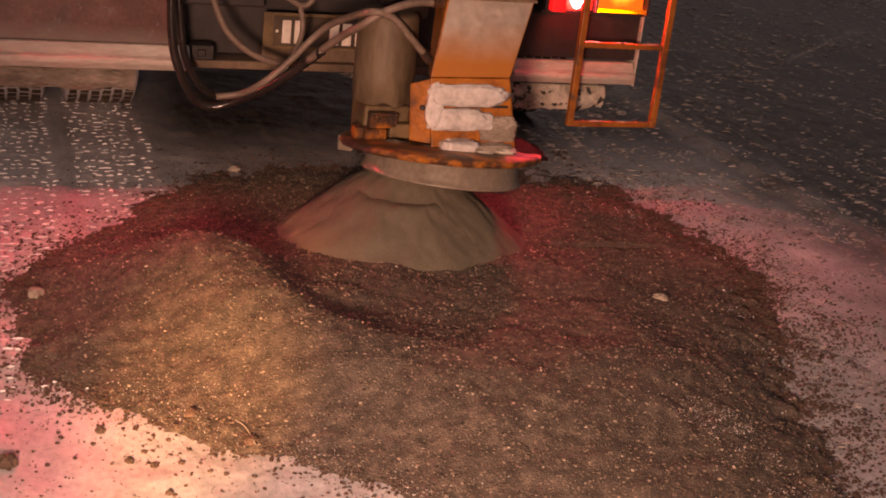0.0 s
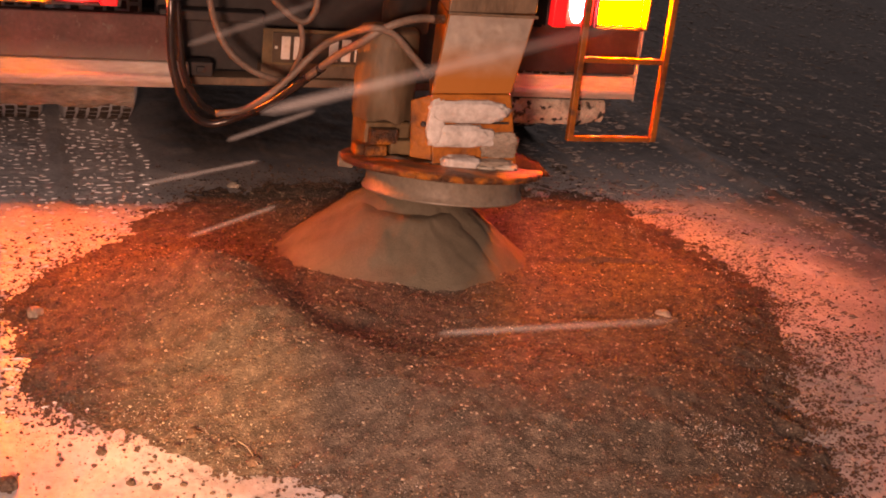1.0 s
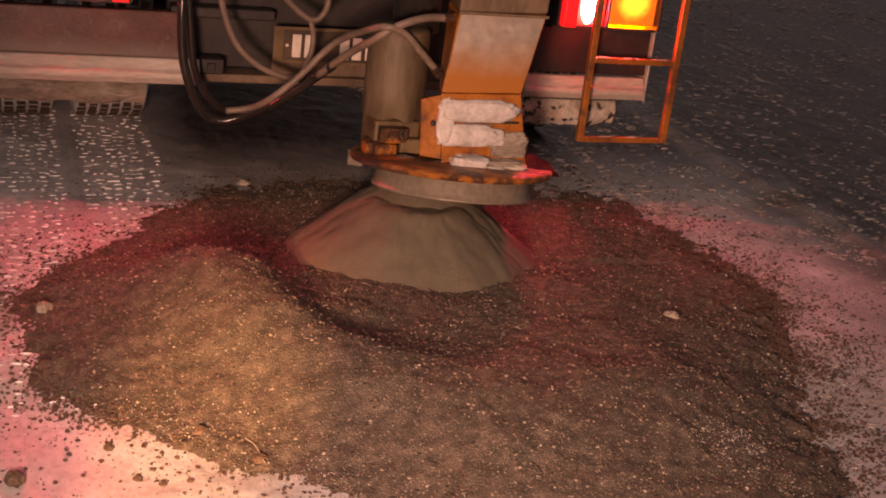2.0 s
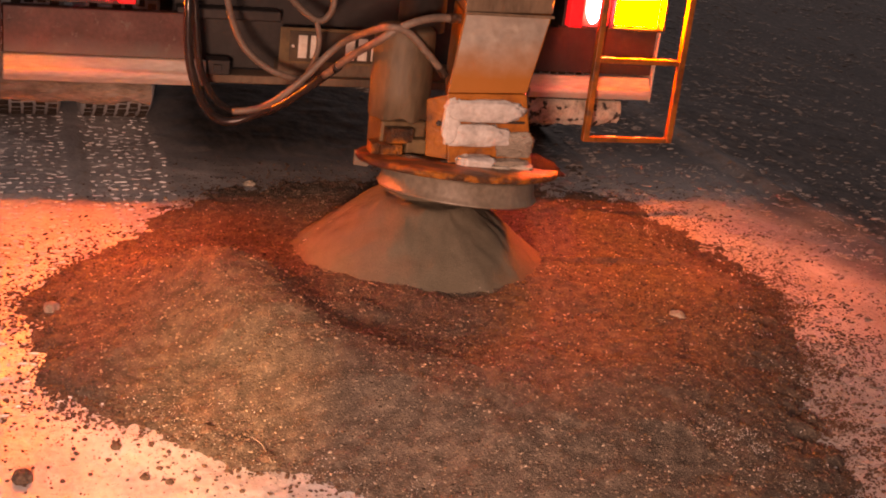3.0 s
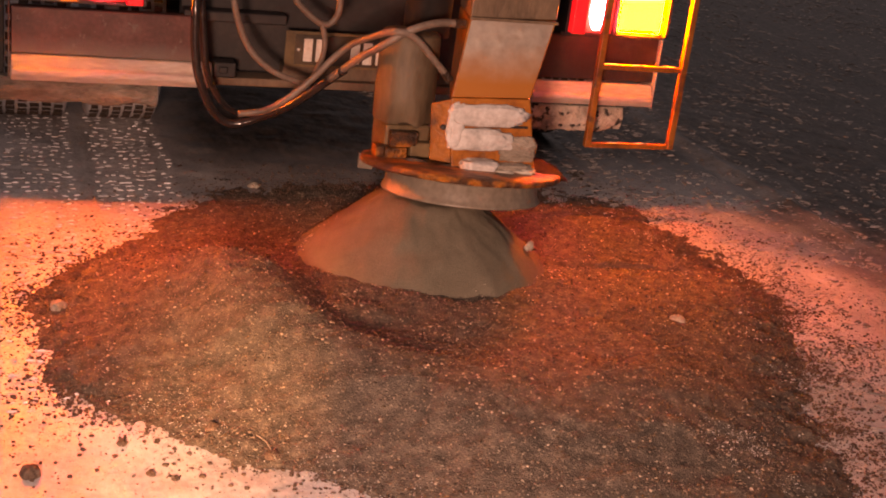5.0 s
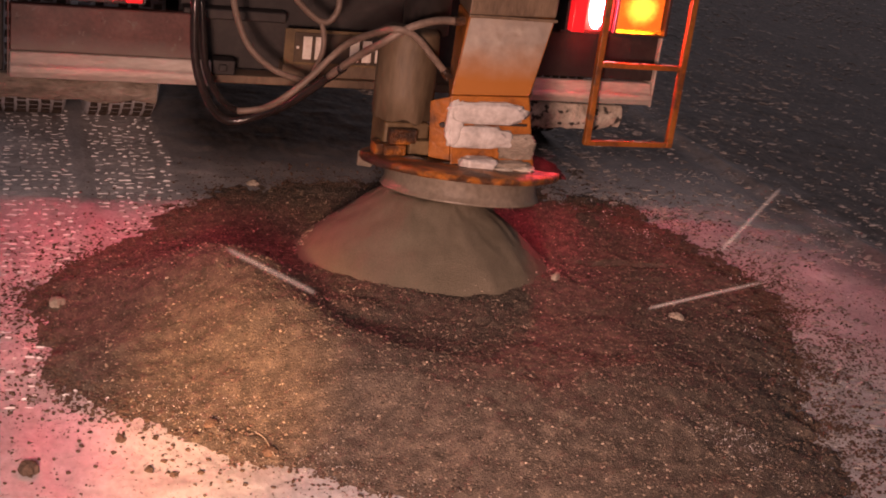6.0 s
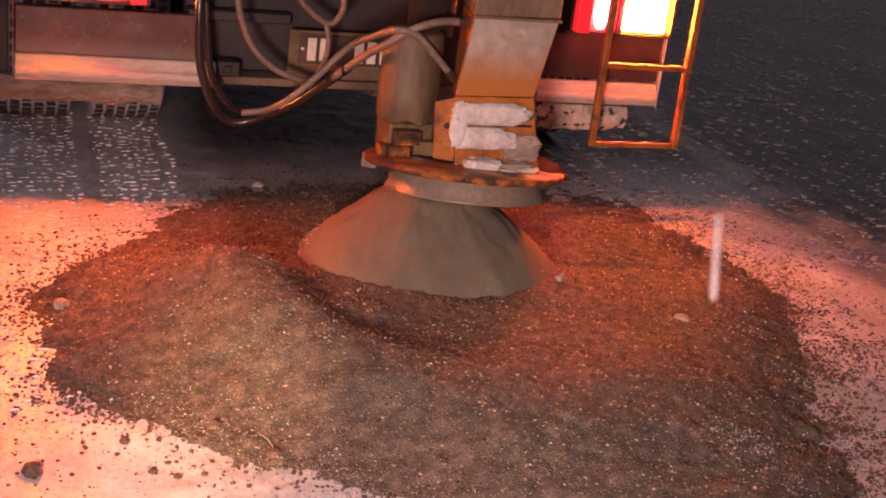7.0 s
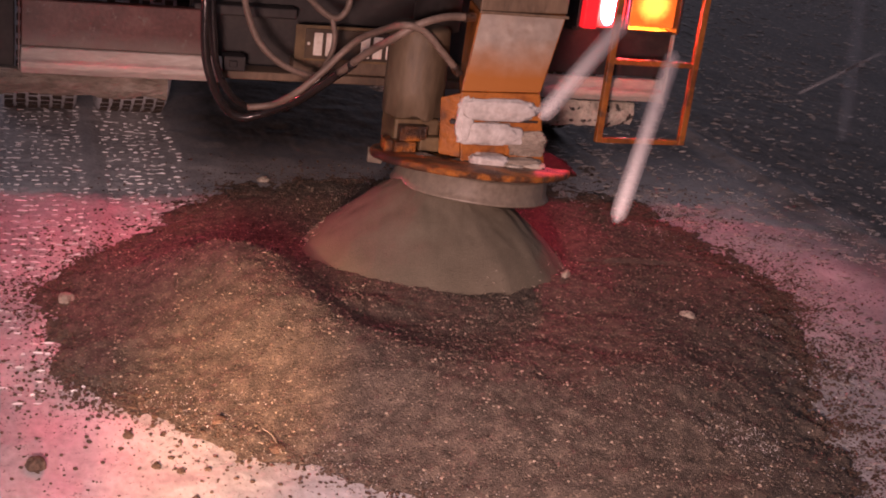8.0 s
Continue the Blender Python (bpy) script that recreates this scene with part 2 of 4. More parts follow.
def bulb_glow(m, core, rim, tight):
    """A lens that is brightest before its bulb and dimmer and deeper in colour towards its rim."""
    nt = m.node_tree
    n, link = nt.nodes, nt.links.new
    b = n["Principled BSDF"]
    co = n.new("ShaderNodeTexCoord")
    mp = n.new("ShaderNodeMapping")
    mp.inputs["Location"].default_value, mp.inputs["Scale"].default_value = (-0.5, 0.0, -0.42), (1.0, 0.0, 0.9)
    link(co.outputs["Generated"], mp.inputs["Vector"])
    far = n.new("ShaderNodeVectorMath")
    far.operation = "LENGTH"
    link(mp.outputs[0], far.inputs[0])
    ribs = n.new("ShaderNodeTexNoise")
    ribs.inputs["Scale"].default_value = 7.0
    link(co.outputs["Generated"], ribs.inputs["Vector"])
    add_ = n.new("ShaderNodeMath")
    add_.operation = "MULTIPLY_ADD"
    link(ribs.outputs["Fac"], add_.inputs[0])
    add_.inputs[1].default_value = 0.16
    link(far.outputs["Value"], add_.inputs[2])
    fall = n.new("ShaderNodeMapRange")
    fall.interpolation_type = "SMOOTHSTEP"
    fall.inputs["From Min"].default_value, fall.inputs["From Max"].default_value = 0.10 + tight * 0.3, 0.10 + tight
    fall.inputs["To Min"].default_value, fall.inputs["To Max"].default_value = core, rim
    link(add_.outputs[0], fall.inputs["Value"])
    link(fall.outputs[0], b.inputs["Emission Strength"])
    return m


RED_LENS = bulb_glow(material("glowing_red_lens", [(0.3, (0.5, 0.03, 0.02)), (0.7, (0.6, 0.04, 0.03))], rough=0.2, bump=0.0, emit=(1.0, 0.045, 0.030), strength=1.0), 14.0, 1.3, 0.55)
RED_GLOW = material("lit_red_bulb", [(0.3, (0.5, 0.03, 0.02)), (0.7, (0.6, 0.04, 0.03))], rough=0.2, bump=0.0, emit=(1.0, 0.075, 0.105), strength=RED_LIGHT)
RED_DIM = material("red_reflector_lens", [(0.3, (0.45, 0.02, 0.02)), (0.7, (0.6, 0.03, 0.03))], rough=0.2, bump=0.15, grain=200, emit=(1.0, 0.02, 0.02), strength=0.8)
AMBER_GLOW = material("lit_amber_lens", [(0.3, (0.7, 0.25, 0.02)), (0.7, (0.8, 0.3, 0.03))], rough=0.2, bump=0.0, emit=(1.0, 0.172, 0.005), strength=AMBER_LIGHT)
# the flasher's off side keeps a faint glow, given as emission
AMBER_DIM = bulb_glow(material("dim_amber_lens", [(0.3, (0.6, 0.16, 0.02)), (0.7, (0.8, 0.28, 0.03))], rough=0.2, bump=0.15, grain=200, emit=(1.0, 0.16, 0.014), strength=1.0), 7.0, 0.8, 0.42)


# ---------------------------------------------------------------- mesh helpers
def mesh_object(name, bm, mat, parent=None, label="", smooth_shade=False):
    me = bpy.data.meshes.new(name)
    bm.normal_update()
    bm.to_mesh(me)
    bm.free()
    for m in (mat if isinstance(mat, (list, tuple)) else [mat]):
        me.materials.append(m)
    if smooth_shade:
        for p in me.polygons:
            p.use_smooth = True
    ob = new(name, me)
    if parent:
        ob.parent = parent
    if label:
        ob["label"] = label
    return ob


def part(name, bm, mat, parent, label="", smooth_shade=False):
    return mesh_object(name, bm, mat, parent, label, smooth_shade)


def array_object(name, verts, faces, mat, smooth_shade=False):
    """An object from arrays of corners and of faces, all of one size."""
    verts, faces = np.asarray(verts, np.float32), np.asarray(faces, np.int32)
    me = bpy.data.meshes.new(name)
    me.vertices.add(len(verts))
    me.vertices.foreach_set("co", verts.ravel())
    k = faces.shape[1]
    me.loops.add(faces.size)
    me.loops.foreach_set("vertex_index", faces.ravel())
    me.polygons.add(len(faces))
    me.polygons.foreach_set("loop_start", np.arange(0, faces.size, k, dtype=np.int32))
    me.polygons.foreach_set("use_smooth", np.full(len(faces), smooth_shade))
    me.update(calc_edges=True)
    me.materials.append(mat)
    return new(name, me)


def slab(lo, hi, bevel=0.004, segments=2):
    """A box between two corners with rounded edges."""
    bm = bmesh.new()
    bmesh.ops.create_cube(bm, size=1)
    for v in bm.verts:
        v.co = Vector([(a + b) / 2 + c * (b - a) for a, b, c in zip(lo, hi, v.co)])
    if bevel:
        bmesh.ops.bevel(bm, geom=bm.edges[:], offset=bevel, segments=segments, affect="EDGES", profile=0.5)
    return bm


def prism(section, x0, x1, bevel=0.003):
    """A bar along x with a section of (y, z) corners."""
    bm = bmesh.new()
    ends = [[bm.verts.new((x, y, z)) for y, z in section] for x in (x0, x1)]
    n = len(section)
    for i in range(n):
        bm.faces.new((ends[0][i], ends[0][(i + 1) % n], ends[1][(i + 1) % n], ends[1][i]))
    bm.faces.new(ends[0][::-1])
    bm.faces.new(ends[1])
    bmesh.ops.recalc_face_normals(bm, faces=bm.faces[:])
    if bevel:
        bmesh.ops.bevel(bm, geom=bm.edges[:], offset=bevel, segments=2, affect="EDGES", profile=0.5)
    return bm


def hexa(corners, bevel=0.003):
    """A six-sided block from four lower and four upper corners, both going round the same way."""
    bm = bmesh.new()
    v = [bm.verts.new(c) for c in corners]
    for f in ((0, 1, 2, 3), (7, 6, 5, 4), (0, 4, 5, 1), (1, 5, 6, 2), (2, 6, 7, 3), (3, 7, 4, 0)):
        bm.faces.new([v[i] for i in f])
    bmesh.ops.recalc_face_normals(bm, faces=bm.faces[:])
    if bevel:
        bmesh.ops.bevel(bm, geom=bm.edges[:], offset=bevel, segments=2, affect="EDGES", profile=0.5)
    return bm


def turned(profile, sides=64, wobble=0.0, seed=0):
    """A body of revolution about z from (radius, height) rings, closed at both ends."""
    bm = bmesh.new()
    rings = []
    rnd = random.Random(seed)
    lean = [1 + wobble * (rnd.random() - 0.5) for _ in range(sides)]
    for r, z in profile:
        rings.append([bm.verts.new((r * lean[i] * math.cos(2 * math.pi * i / sides), r * lean[i] * math.sin(2 * math.pi * i / sides), z)) for i in range(sides)])
    for a, b in zip(rings, rings[1:]):
        for i in range(sides):
            bm.faces.new((a[i], a[(i + 1) % sides], b[(i + 1) % sides], b[i]))
    bm.faces.new(rings[0][::-1])
    bm.faces.new(rings[-1])
    bmesh.ops.recalc_face_normals(bm, faces=bm.faces[:])
    return bm


def tube(points, radius, sides=12, steps=8):
    """A round hose through the points."""
    p = [Vector(q) for q in points]
    p = [p[0] * 2 - p[1], *p, p[-1] * 2 - p[-2]]
    line = []
    for i in range(1, len(p) - 2):
        for k in range(steps):
            t = k / steps
            a, b, c, d = p[i - 1:i + 3]
            line.append(0.5 * (2 * b + (c - a) * t + (2 * a - 5 * b + 4 * c - d) * t * t + (3 * b - a - 3 * c + d) * t ** 3))
    line.append(p[-2])
    bm = bmesh.new()
    rings = []
    side = Vector((0, 1, 0))
    for i, q in enumerate(line):
        way = (line[min(i + 1, len(line) - 1)] - line[max(i - 1, 0)]).normalized()
        side = (side - way * side.dot(way)).normalized()
        up = way.cross(side)
        rings.append([bm.verts.new(q + radius * (math.cos(a) * side + math.sin(a) * up)) for a in [2 * math.pi * k / sides for k in range(sides)]])
    for a, b in zip(rings, rings[1:]):
        for i in range(sides):
            bm.faces.new((a[i], a[(i + 1) % sides], b[(i + 1) % sides], b[i]))
    bm.faces.new(rings[0][::-1])
    bm.faces.new(rings[-1])
    bmesh.ops.recalc_face_normals(bm, faces=bm.faces[:])
    return bm


def lump(size, seed, rough=0.22, level=3, flat_bottom=0.3, boxy=1.0):
    """A rough rounded lump, its foot at z = 0."""
    bm = bmesh.new()
    bmesh.ops.create_icosphere(bm, subdivisions=level, radius=1)
    shift = Vector((seed * 7.31, seed * 3.77, seed * 1.93))
    for v in bm.verts:
        d = v.co.normalized()
        r = 1 + rough * noise.noise(d * 1.6 + shift) + 0.6 * rough * noise.noise(d * 4.1 + shift) + 0.25 * rough * noise.noise(d * 9.0 + shift)
        q = Vector([math.copysign(abs(c) ** boxy, c) for c in d]) * r
        q.z = max(q.z, -flat_bottom)
        v.co = Vector((q.x * size[0], q.y * size[1], (q.z + flat_bottom) * size[2]))
    return bm


def scatter(name, places, sizes, turns, mat, seed, flat=0.55, sink=0.35):
    """Many small angular stones in one mesh: an icosahedron each, pushed about."""
    bm = bmesh.new()
    bmesh.ops.create_icosphere(bm, subdivisions=1, radius=1)
    base = np.array([v.co[:] for v in bm.verts])
    tri = np.array([[v.index for v in f.verts] for f in bm.faces])
    bm.free()
    rng = np.random.default_rng(seed)
    n = len(places)
    v = base[None] * (1 + rng.uniform(-0.28, 0.28, (n, len(base), 1)))
    v = v * np.asarray(sizes)[:, None, :]
    v[:, :, 2] *= flat
    c, s = np.cos(turns)[:, None], np.sin(turns)[:, None]
    x, y = v[:, :, 0] * c - v[:, :, 1] * s, v[:, :, 0] * s + v[:, :, 1] * c
    z = v[:, :, 2] + (np.asarray(sizes)[:, 2] * flat * (1 - sink))[:, None]
    v = np.stack([x, y, z], -1) + np.asarray(places)[:, None, :]
    f = tri[None] + (np.arange(n) * len(base))[:, None, None]
    return array_object(name, v.reshape(-1, 3), f.reshape(-1, 3), mat)


# ---------------------------------------------------------------- ground
TRACKS = ((-0.10, 0.225), (0.305, 0.615), (1.95, 2.25), (2.33, 2.62))


def ground_height(x, y):
    z = 0.010 * fbm(x, y, 1.1, 3) + 0.004 * fbm(x, y, 9.0, 11, 3)
    for a, b in TRACKS:
        inside = smooth(a - 0.02, a + 0.02, x) * (1 - smooth(b - 0.02, b + 0.02, x)) * (1 - smooth(5.9, 6.1, y)) * smooth(3.0, 3.8, y)
        lug = 0.5 + 0.5 * np.sin(y * 2 * math.pi / 0.052 + 3.0 * np.sin((x - a) * 21))
        z = z - inside * (0.010 - 0.004 * lug)
    rut = np.exp(-((x - 3.46 - 0.02 * np.sin(y * 1.7)) / 0.035) ** 2)
    return z + 0.014 * rut - 0.010 * np.exp(-((x - 3.36) / 0.06) ** 2)


def axis(lo, hi, step, reach):
    mid = np.arange(lo, hi + step / 2, step)
    out = step * 1.35 ** np.arange(1, 40)
    out = np.cumsum(out)
    out = out[out < reach]
    return np.concatenate([lo - out[::-1], mid, hi + out])


def grid(xs, ys):
    nx, ny = len(xs), len(ys)
    i, j = np.meshgrid(np.arange(nx - 1), np.arange(ny - 1), indexing="ij")
    a = i * ny + j
    return np.stack([a, a + ny, a + ny + 1, a + 1], -1).reshape(-1, 4)


xs, ys = axis(-0.6, 4.6, 0.016, 900), axis(1.9, 7.2, 0.016, 900)
gx, gy = np.meshgrid(xs, ys, indexing="ij")
near = smooth(60, 20, np.hypot(gx, gy))
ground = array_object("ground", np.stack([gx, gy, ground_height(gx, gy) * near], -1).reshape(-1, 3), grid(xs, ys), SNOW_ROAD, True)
tagged(ground, "packed icy snow road with tyre tracks at night", "ground", kind="structure")


# ---------------------------------------------------------------- gravel pile
def pile_shape(x, y):
    """Height of the heap, and how far a place lies outside its foot."""
    dx, dy = x - 1.27, y - 3.45
    th = np.degrees(np.arctan2(dy, dx))

    def bump(at, width):
        return np.exp(-(((th - at + 180) % 360 - 180) / width) ** 2)

    reach = 1.20 * (1 + 0.30 * bump(50, 38) + 0.20 * bump(-78, 26) + 0.09 * bump(-60, 20) - 0.07 * bump(-28, 22) + 0.06 * bump(-178, 28) - 0.13 * bump(-138, 26) - 0.08 * bump(-116, 15) + 0.10 * bump(95, 25) - 0.06 * bump(132, 14))
    ragged = (1.35 + 1.0 * smooth(1.5, 2.0, x)) * smooth(0.72, 0.98, np.hypot(dx, dy) / reach)
    reach = reach * (1 + 0.035 * fbm(x, y, 2.6, 21, 4) + ragged * (0.020 * fbm(x, y, 15.0, 25, 3) + 0.006 * fbm(x, y, 48.0, 27, 3)))
    s = np.hypot(dx, dy) / reach
    out = (s - 1) * reach
    h = (0.135 - 0.065 * smooth(3.6, 4.4, y)) * np.clip(1 - s ** (2.4 - 0.9 * smooth(1.6, 2.4, x)), -0.35, 1)
    mx, my = x - MOUND[0], y - MOUND[1]
    d = np.hypot(mx, my)
    around = np.degrees(np.arctan2(my, mx))

    def arc(at, width):
        return np.exp(-(((around - at + 180) % 360 - 180) / width) ** 2)

    ring = 0.83 + 0.32 * smooth(202, 262, around % 360)
    crest = 0.112 * arc(204, 18) + 0.074 * arc(230, 22) + 0.040 * arc(266, 30) + 0.020 * arc(312, 30)
    h = h + crest * np.exp(-((d - ring) / 0.21) ** 2)
    h = h - 0.052 * np.exp(-(d / (0.80 * ring)) ** 3.6)
    h = h + 0.0025 * fbm(x, y, 38.0, 37, 3) * ragged
    inside = smooth(-0.02, 0.06, h)
    h = h + inside * (0.012 * fbm(x, y, 5.0, 31, 4) + 0.0035 * fbm(x, y, 26.0, 41, 3))
    return np.where(out < -0.12, np.maximum(h, ground_height(x, y) + 0.012), h), out


def pile_height(x, y):
    return pile_shape(x, y)[0]


xs, ys = np.arange(-0.35, 3.15, 0.0095), np.arange(1.75, 5.45, 0.0095)
gx, gy = np.meshgrid(xs, ys, indexing="ij")
hz = np.maximum(pile_height(gx, gy), -0.03)
quads = grid(xs, ys)
keep = (hz.reshape(-1)[quads] > -0.028).any(1)
quads = quads[keep]
used, quads = np.unique(quads, return_inverse=True)
pile = array_object("gravel_pile", np.stack([gx, gy, hz], -1).reshape(-1, 3)[used], quads.reshape(-1, 4), GRIT, True)
tagged(pile, "wide low heap of damp brown road grit on packed snow", "gravel pile", kind="stuff")


def surface(x, y):
    return np.maximum(ground_height(x, y), pile_height(x, y))


def strew(name, mat, count, lo, hi, seed, weight, label, power=2.2):
    """Loose stones over the heap and the snow; weight(height) gives how likely a stone is kept."""
    rng = np.random.default_rng(seed)
    x, y = rng.uniform(-0.9, 3.6, count * 24), rng.uniform(1.8, 5.3, count * 24)
    h = pile_height(x, y)
    ok = rng.uniform(0, 1, len(x)) < weight(h, x, y)
    x, y = x[ok][:count], y[ok][:count]
    size = lo + (hi - lo) * rng.uniform(0, 1, len(x)) ** power
    dims = size[:, None] * rng.uniform(0.65, 1.25, (len(x), 3))
    ob = scatter(name, np.stack([x, y, surface(x, y)], -1), dims, rng.uniform(0, 6.28, len(x)), mat, seed)
    return tagged(ob, label, "gravel", kind="stuff")


def on_heap(h, x, y):
    return smooth(-0.02, 0.02, h)


def on_edge(h, x, y):
    out = np.maximum(pile_shape(x, y)[1], -0.06)
    clump = smooth(-0.5, 0.9, fbm(x, y, 5.0, 77, 3))
    return np.minimum(1, (0.9 * np.exp(-np.maximum(out, 0) / 0.060) + 0.20 * np.exp(-np.maximum(out, 0) / 0.20)) * (0.35 + clump)) * (out > -0.05)


def on_windward(h, x, y):
    """The side of the heap that thins out into the snow."""
    out = pile_shape(x, y)[1]
    clump = smooth(-0.5, 0.7, fbm(x, y, 7.0, 79, 3))
    return np.exp(-np.maximum(out, 0) / 0.15) * (0.2 + clump) * (out > -0.03) * smooth(1.6, 2.1, x)


def on_front_rim(h, x, y):
    """Where snow shows through the thin rim of the heap."""
    out = pile_shape(x, y)[1]
    return np.exp(-((out + 0.04) / 0.10) ** 2) * (1 - smooth(0.9, 1.3, x)) * (1 - smooth(2.9, 3.4, y)) * smooth(-0.6, 0.6, fbm(x, y, 8.0, 83, 3))


def on_thin_place(h, x, y):
    """A pale tongue where the heap is thin and snow comes through."""
    far = ((x - 1.87 + 0.35 * (y - 2.42)) / 0.11) ** 2 + ((y - 2.38) / 0.27) ** 2
    return np.exp(-far) * smooth(-0.35, 0.5, fbm(x, y, 9.0, 29, 4))


def on_side_snow(h, x, y):
    return (pile_shape(x, y)[1] > -0.10) * smooth(1.75, 2.3, x) * smooth(-0.2, 0.8, fbm(x, y, 6.0, 81, 3))


strew("loose_grit", PEBBLE, 42000, 0.0013, 0.0058, 5, on_heap, "small brown grit stones strewn over the heap", 3.0)
strew("pale_grit", PALE_PEBBLE, 4200, 0.0014, 0.0056, 6, on_heap, "scattered pale stones in the brown grit")
strew("edge_grit", CLOD, 21000, 0.0012, 0.0072, 7, on_edge, "dark crumbs of grit on the snow round the heap", 3.2)
strew("blown_grit", CLOD, 40000, 0.0011, 0.0056, 17, on_windward, "dark grit thinning out over the snow", 2.6)
strew("rim_snow", SNOW, 7000, 0.0008, 0.0026, 23, on_front_rim, "crumbs of snow showing through the rim of the heap", 2.4)
strew("thin_snow", SNOW, 17000, 0.0007, 0.0028, 29, on_thin_place, "crumbs of snow showing through thin grit", 2.0)
strew("snow_crumbs", SNOW_GRAIN, 4500, 0.0012, 0.0048, 19, on_side_snow, "small crumbs of snow mixed with grit", 2.6)


def clod(name, at, size, seed, mat, label, category):
    ob = mesh_object(name, lump(size, seed), mat, None, smooth_shade=False)
    z = float(surface(np.array([at[0]]), np.array([at[1]]))[0])
    ob.matrix_world = pose(at[0], at[1], z - 0.3 * size[2], 0, 0, seed * 47)
    return tagged(ob, label, category)


for k, (x, y, s) in enumerate(((0.03, 2.70, 0.027), (0.25, 2.82, 0.014), (0.305, 2.67, 0.012), (0.36, 2.64, 0.011), (0.38, 2.51, 0.010), (0.474, 2.83, 0.019), (0.60, 2.69, 0.018))):
    tagged(clod("clod", (x, y), (s, s, s * 0.8), k + 1, CLOD, "dark crumbly clod of grit lying on pink-lit snow", "clod"), group="clods on the snow")
for k, (x, y, s) in enumerate(((0.125, 3.63, 0.032), (2.10, 3.37, 0.026), (0.95, 4.93, 0.028))):
    tagged(clod("stone", (x, y), (s, s * 0.8, s * 0.7), k + 21, STONE, "pale rounded stone lying on the brown grit", "stone"), group="stones on the heap")
rolling_stone = clod("stone", (1.80, 3.60), (0.022, 0.019, 0.020), 23, STONE, "pale rounded stone that rolls down the sand mound", "stone")
tagged(rolling_stone, group="stones on the heap")
twig = mesh_object("twig", tube([(0, 0, 0), (0.02, -0.05, 0.004), (0.03, -0.13, 0.0)], 0.0014, 6, 4), STONE, None)
twig.matrix_world = pose(0.575, 2.79, float(surface(np.array([0.59]), np.array([2.74]))[0]) + 0.004)
tagged(twig, "thin pale twig lying on the grit", "twig")


# ---------------------------------------------------------------- snow left by the tyre treads
def tread_snow():
    rng = np.random.default_rng(9)
    pts, dims, turns = [], [], []
    for a, b in TRACKS[:2]:
        for col in np.linspace(a + 0.02, b - 0.02, 6):
            shift = rng.uniform(0, 0.06)
            for y in np.arange(3.0, 5.95, 0.058):
                for piece in range(2):
                    if rng.random() < 0.78:
                        pts.append((col + rng.normal(0, 0.010) + 0.018 * piece, y + shift + rng.normal(0, 0.007)))
                        w = rng.uniform(0.005, 0.017)
                        dims.append((w, rng.uniform(0.0015, 0.0032), rng.uniform(0.0025, 0.0075)))
                        turns.append(rng.normal(0, 0.16))
    p = np.array(pts)
    z = ground_height(p[:, 0], p[:, 1])
    keep = pile_height(p[:, 0], p[:, 1]) < 0.0
    ob = scatter("tread_snow", np.column_stack([p, z])[keep], np.array(dims)[keep], np.array(turns)[keep], SNOW_LUMP, 9)
    return tagged(ob, "rows of small icy snow lumps pressed by tyre treads", "snow", kind="stuff")


tread_snow()


def road_snow():
    rng = np.random.default_rng(12)
    n = 78000
    x, y = 1.9 + 7.6 * rng.uniform(0, 1, n) ** 1.5, 2.4 + 10.5 * rng.uniform(0, 1, n) ** 1.2
    x = np.where(rng.uniform(0, 1, n) < 0.6, np.round(x / 0.17) * 0.17 + rng.normal(0, 0.018, n), x)
    keep = (pile_height(x, y) < -0.01) & (rng.uniform(0, 1, n) < 0.55 + 0.45 * fbm(x, y, 1.5, 51, 3))
    x, y = x[keep], y[keep]
    w = (0.0022 + 0.0135 * rng.uniform(0, 1, len(x)) ** 3.0) * (1 + 0.10 * y)
    dims = np.stack([w * rng.uniform(0.7, 1.4, len(x)), w * rng.uniform(0.2, 0.6, len(x)), w * 0.3], -1)
    ob = scatter("road_snow", np.stack([x, y, ground_height(x, y)], -1), dims, rng.normal(0.10, 0.35, len(x)), ROAD_ICE, 12)
    return tagged(ob, "scattered grains and streaks of ice on the dark road", "snow", kind="stuff")


road_snow()


# ---------------------------------------------------------------- sand mound, which grows as sand slides down
def cone_height(r):
    return np.minimum(0.490 - 0.86 * np.sqrt(r * r + 0.012) - 2.6 * np.maximum(r - 0.36, 0) ** 2, 0.33)


def core_height(r):
    return np.minimum(0.464 - 0.90 * np.sqrt(r * r + 0.02), 0.31)


def sand_cone(name, height, seed):
    """A cone of sand with a slightly uneven foot, its middle at the origin."""
    n, m = 140, 56
    th = np.linspace(0, 2 * math.pi, n, endpoint=False)
    rr = np.linspace(0.0, 0.70, m)
    r, t = np.meshgrid(rr, th, indexing="ij")
    wide = 1 + 0.05 * np.cos(t - 3.9) + 0.03 * np.cos(3 * t + 1.0) + 0.03 * smooth(0.30, 0.5, r) * fbm(4 * np.cos(t), 4 * np.sin(t), 1.7, seed, 4)
    x, y = r * wide * np.cos(t), r * wide * np.sin(t)
    z = height(r) + (0.009 * fbm(x, y, 5.0, 61, 4) + 0.004 * fbm(x, y, 22.0, 63, 3) + 0.0016 * fbm(x, y, 90.0, 67, 2)) * smooth(0, 0.2, r)
    faces = []
    k = np.arange(n)
    for i in range(m - 1):
        faces.append(np.stack([i * n + k, (i + 1) * n + k, (i + 1) * n + (k + 1) % n, i * n + (k + 1) % n], -1))
    return array_object(name, np.stack([x, y, z], -1).reshape(-1, 3), np.concatenate(faces), SAND, True)


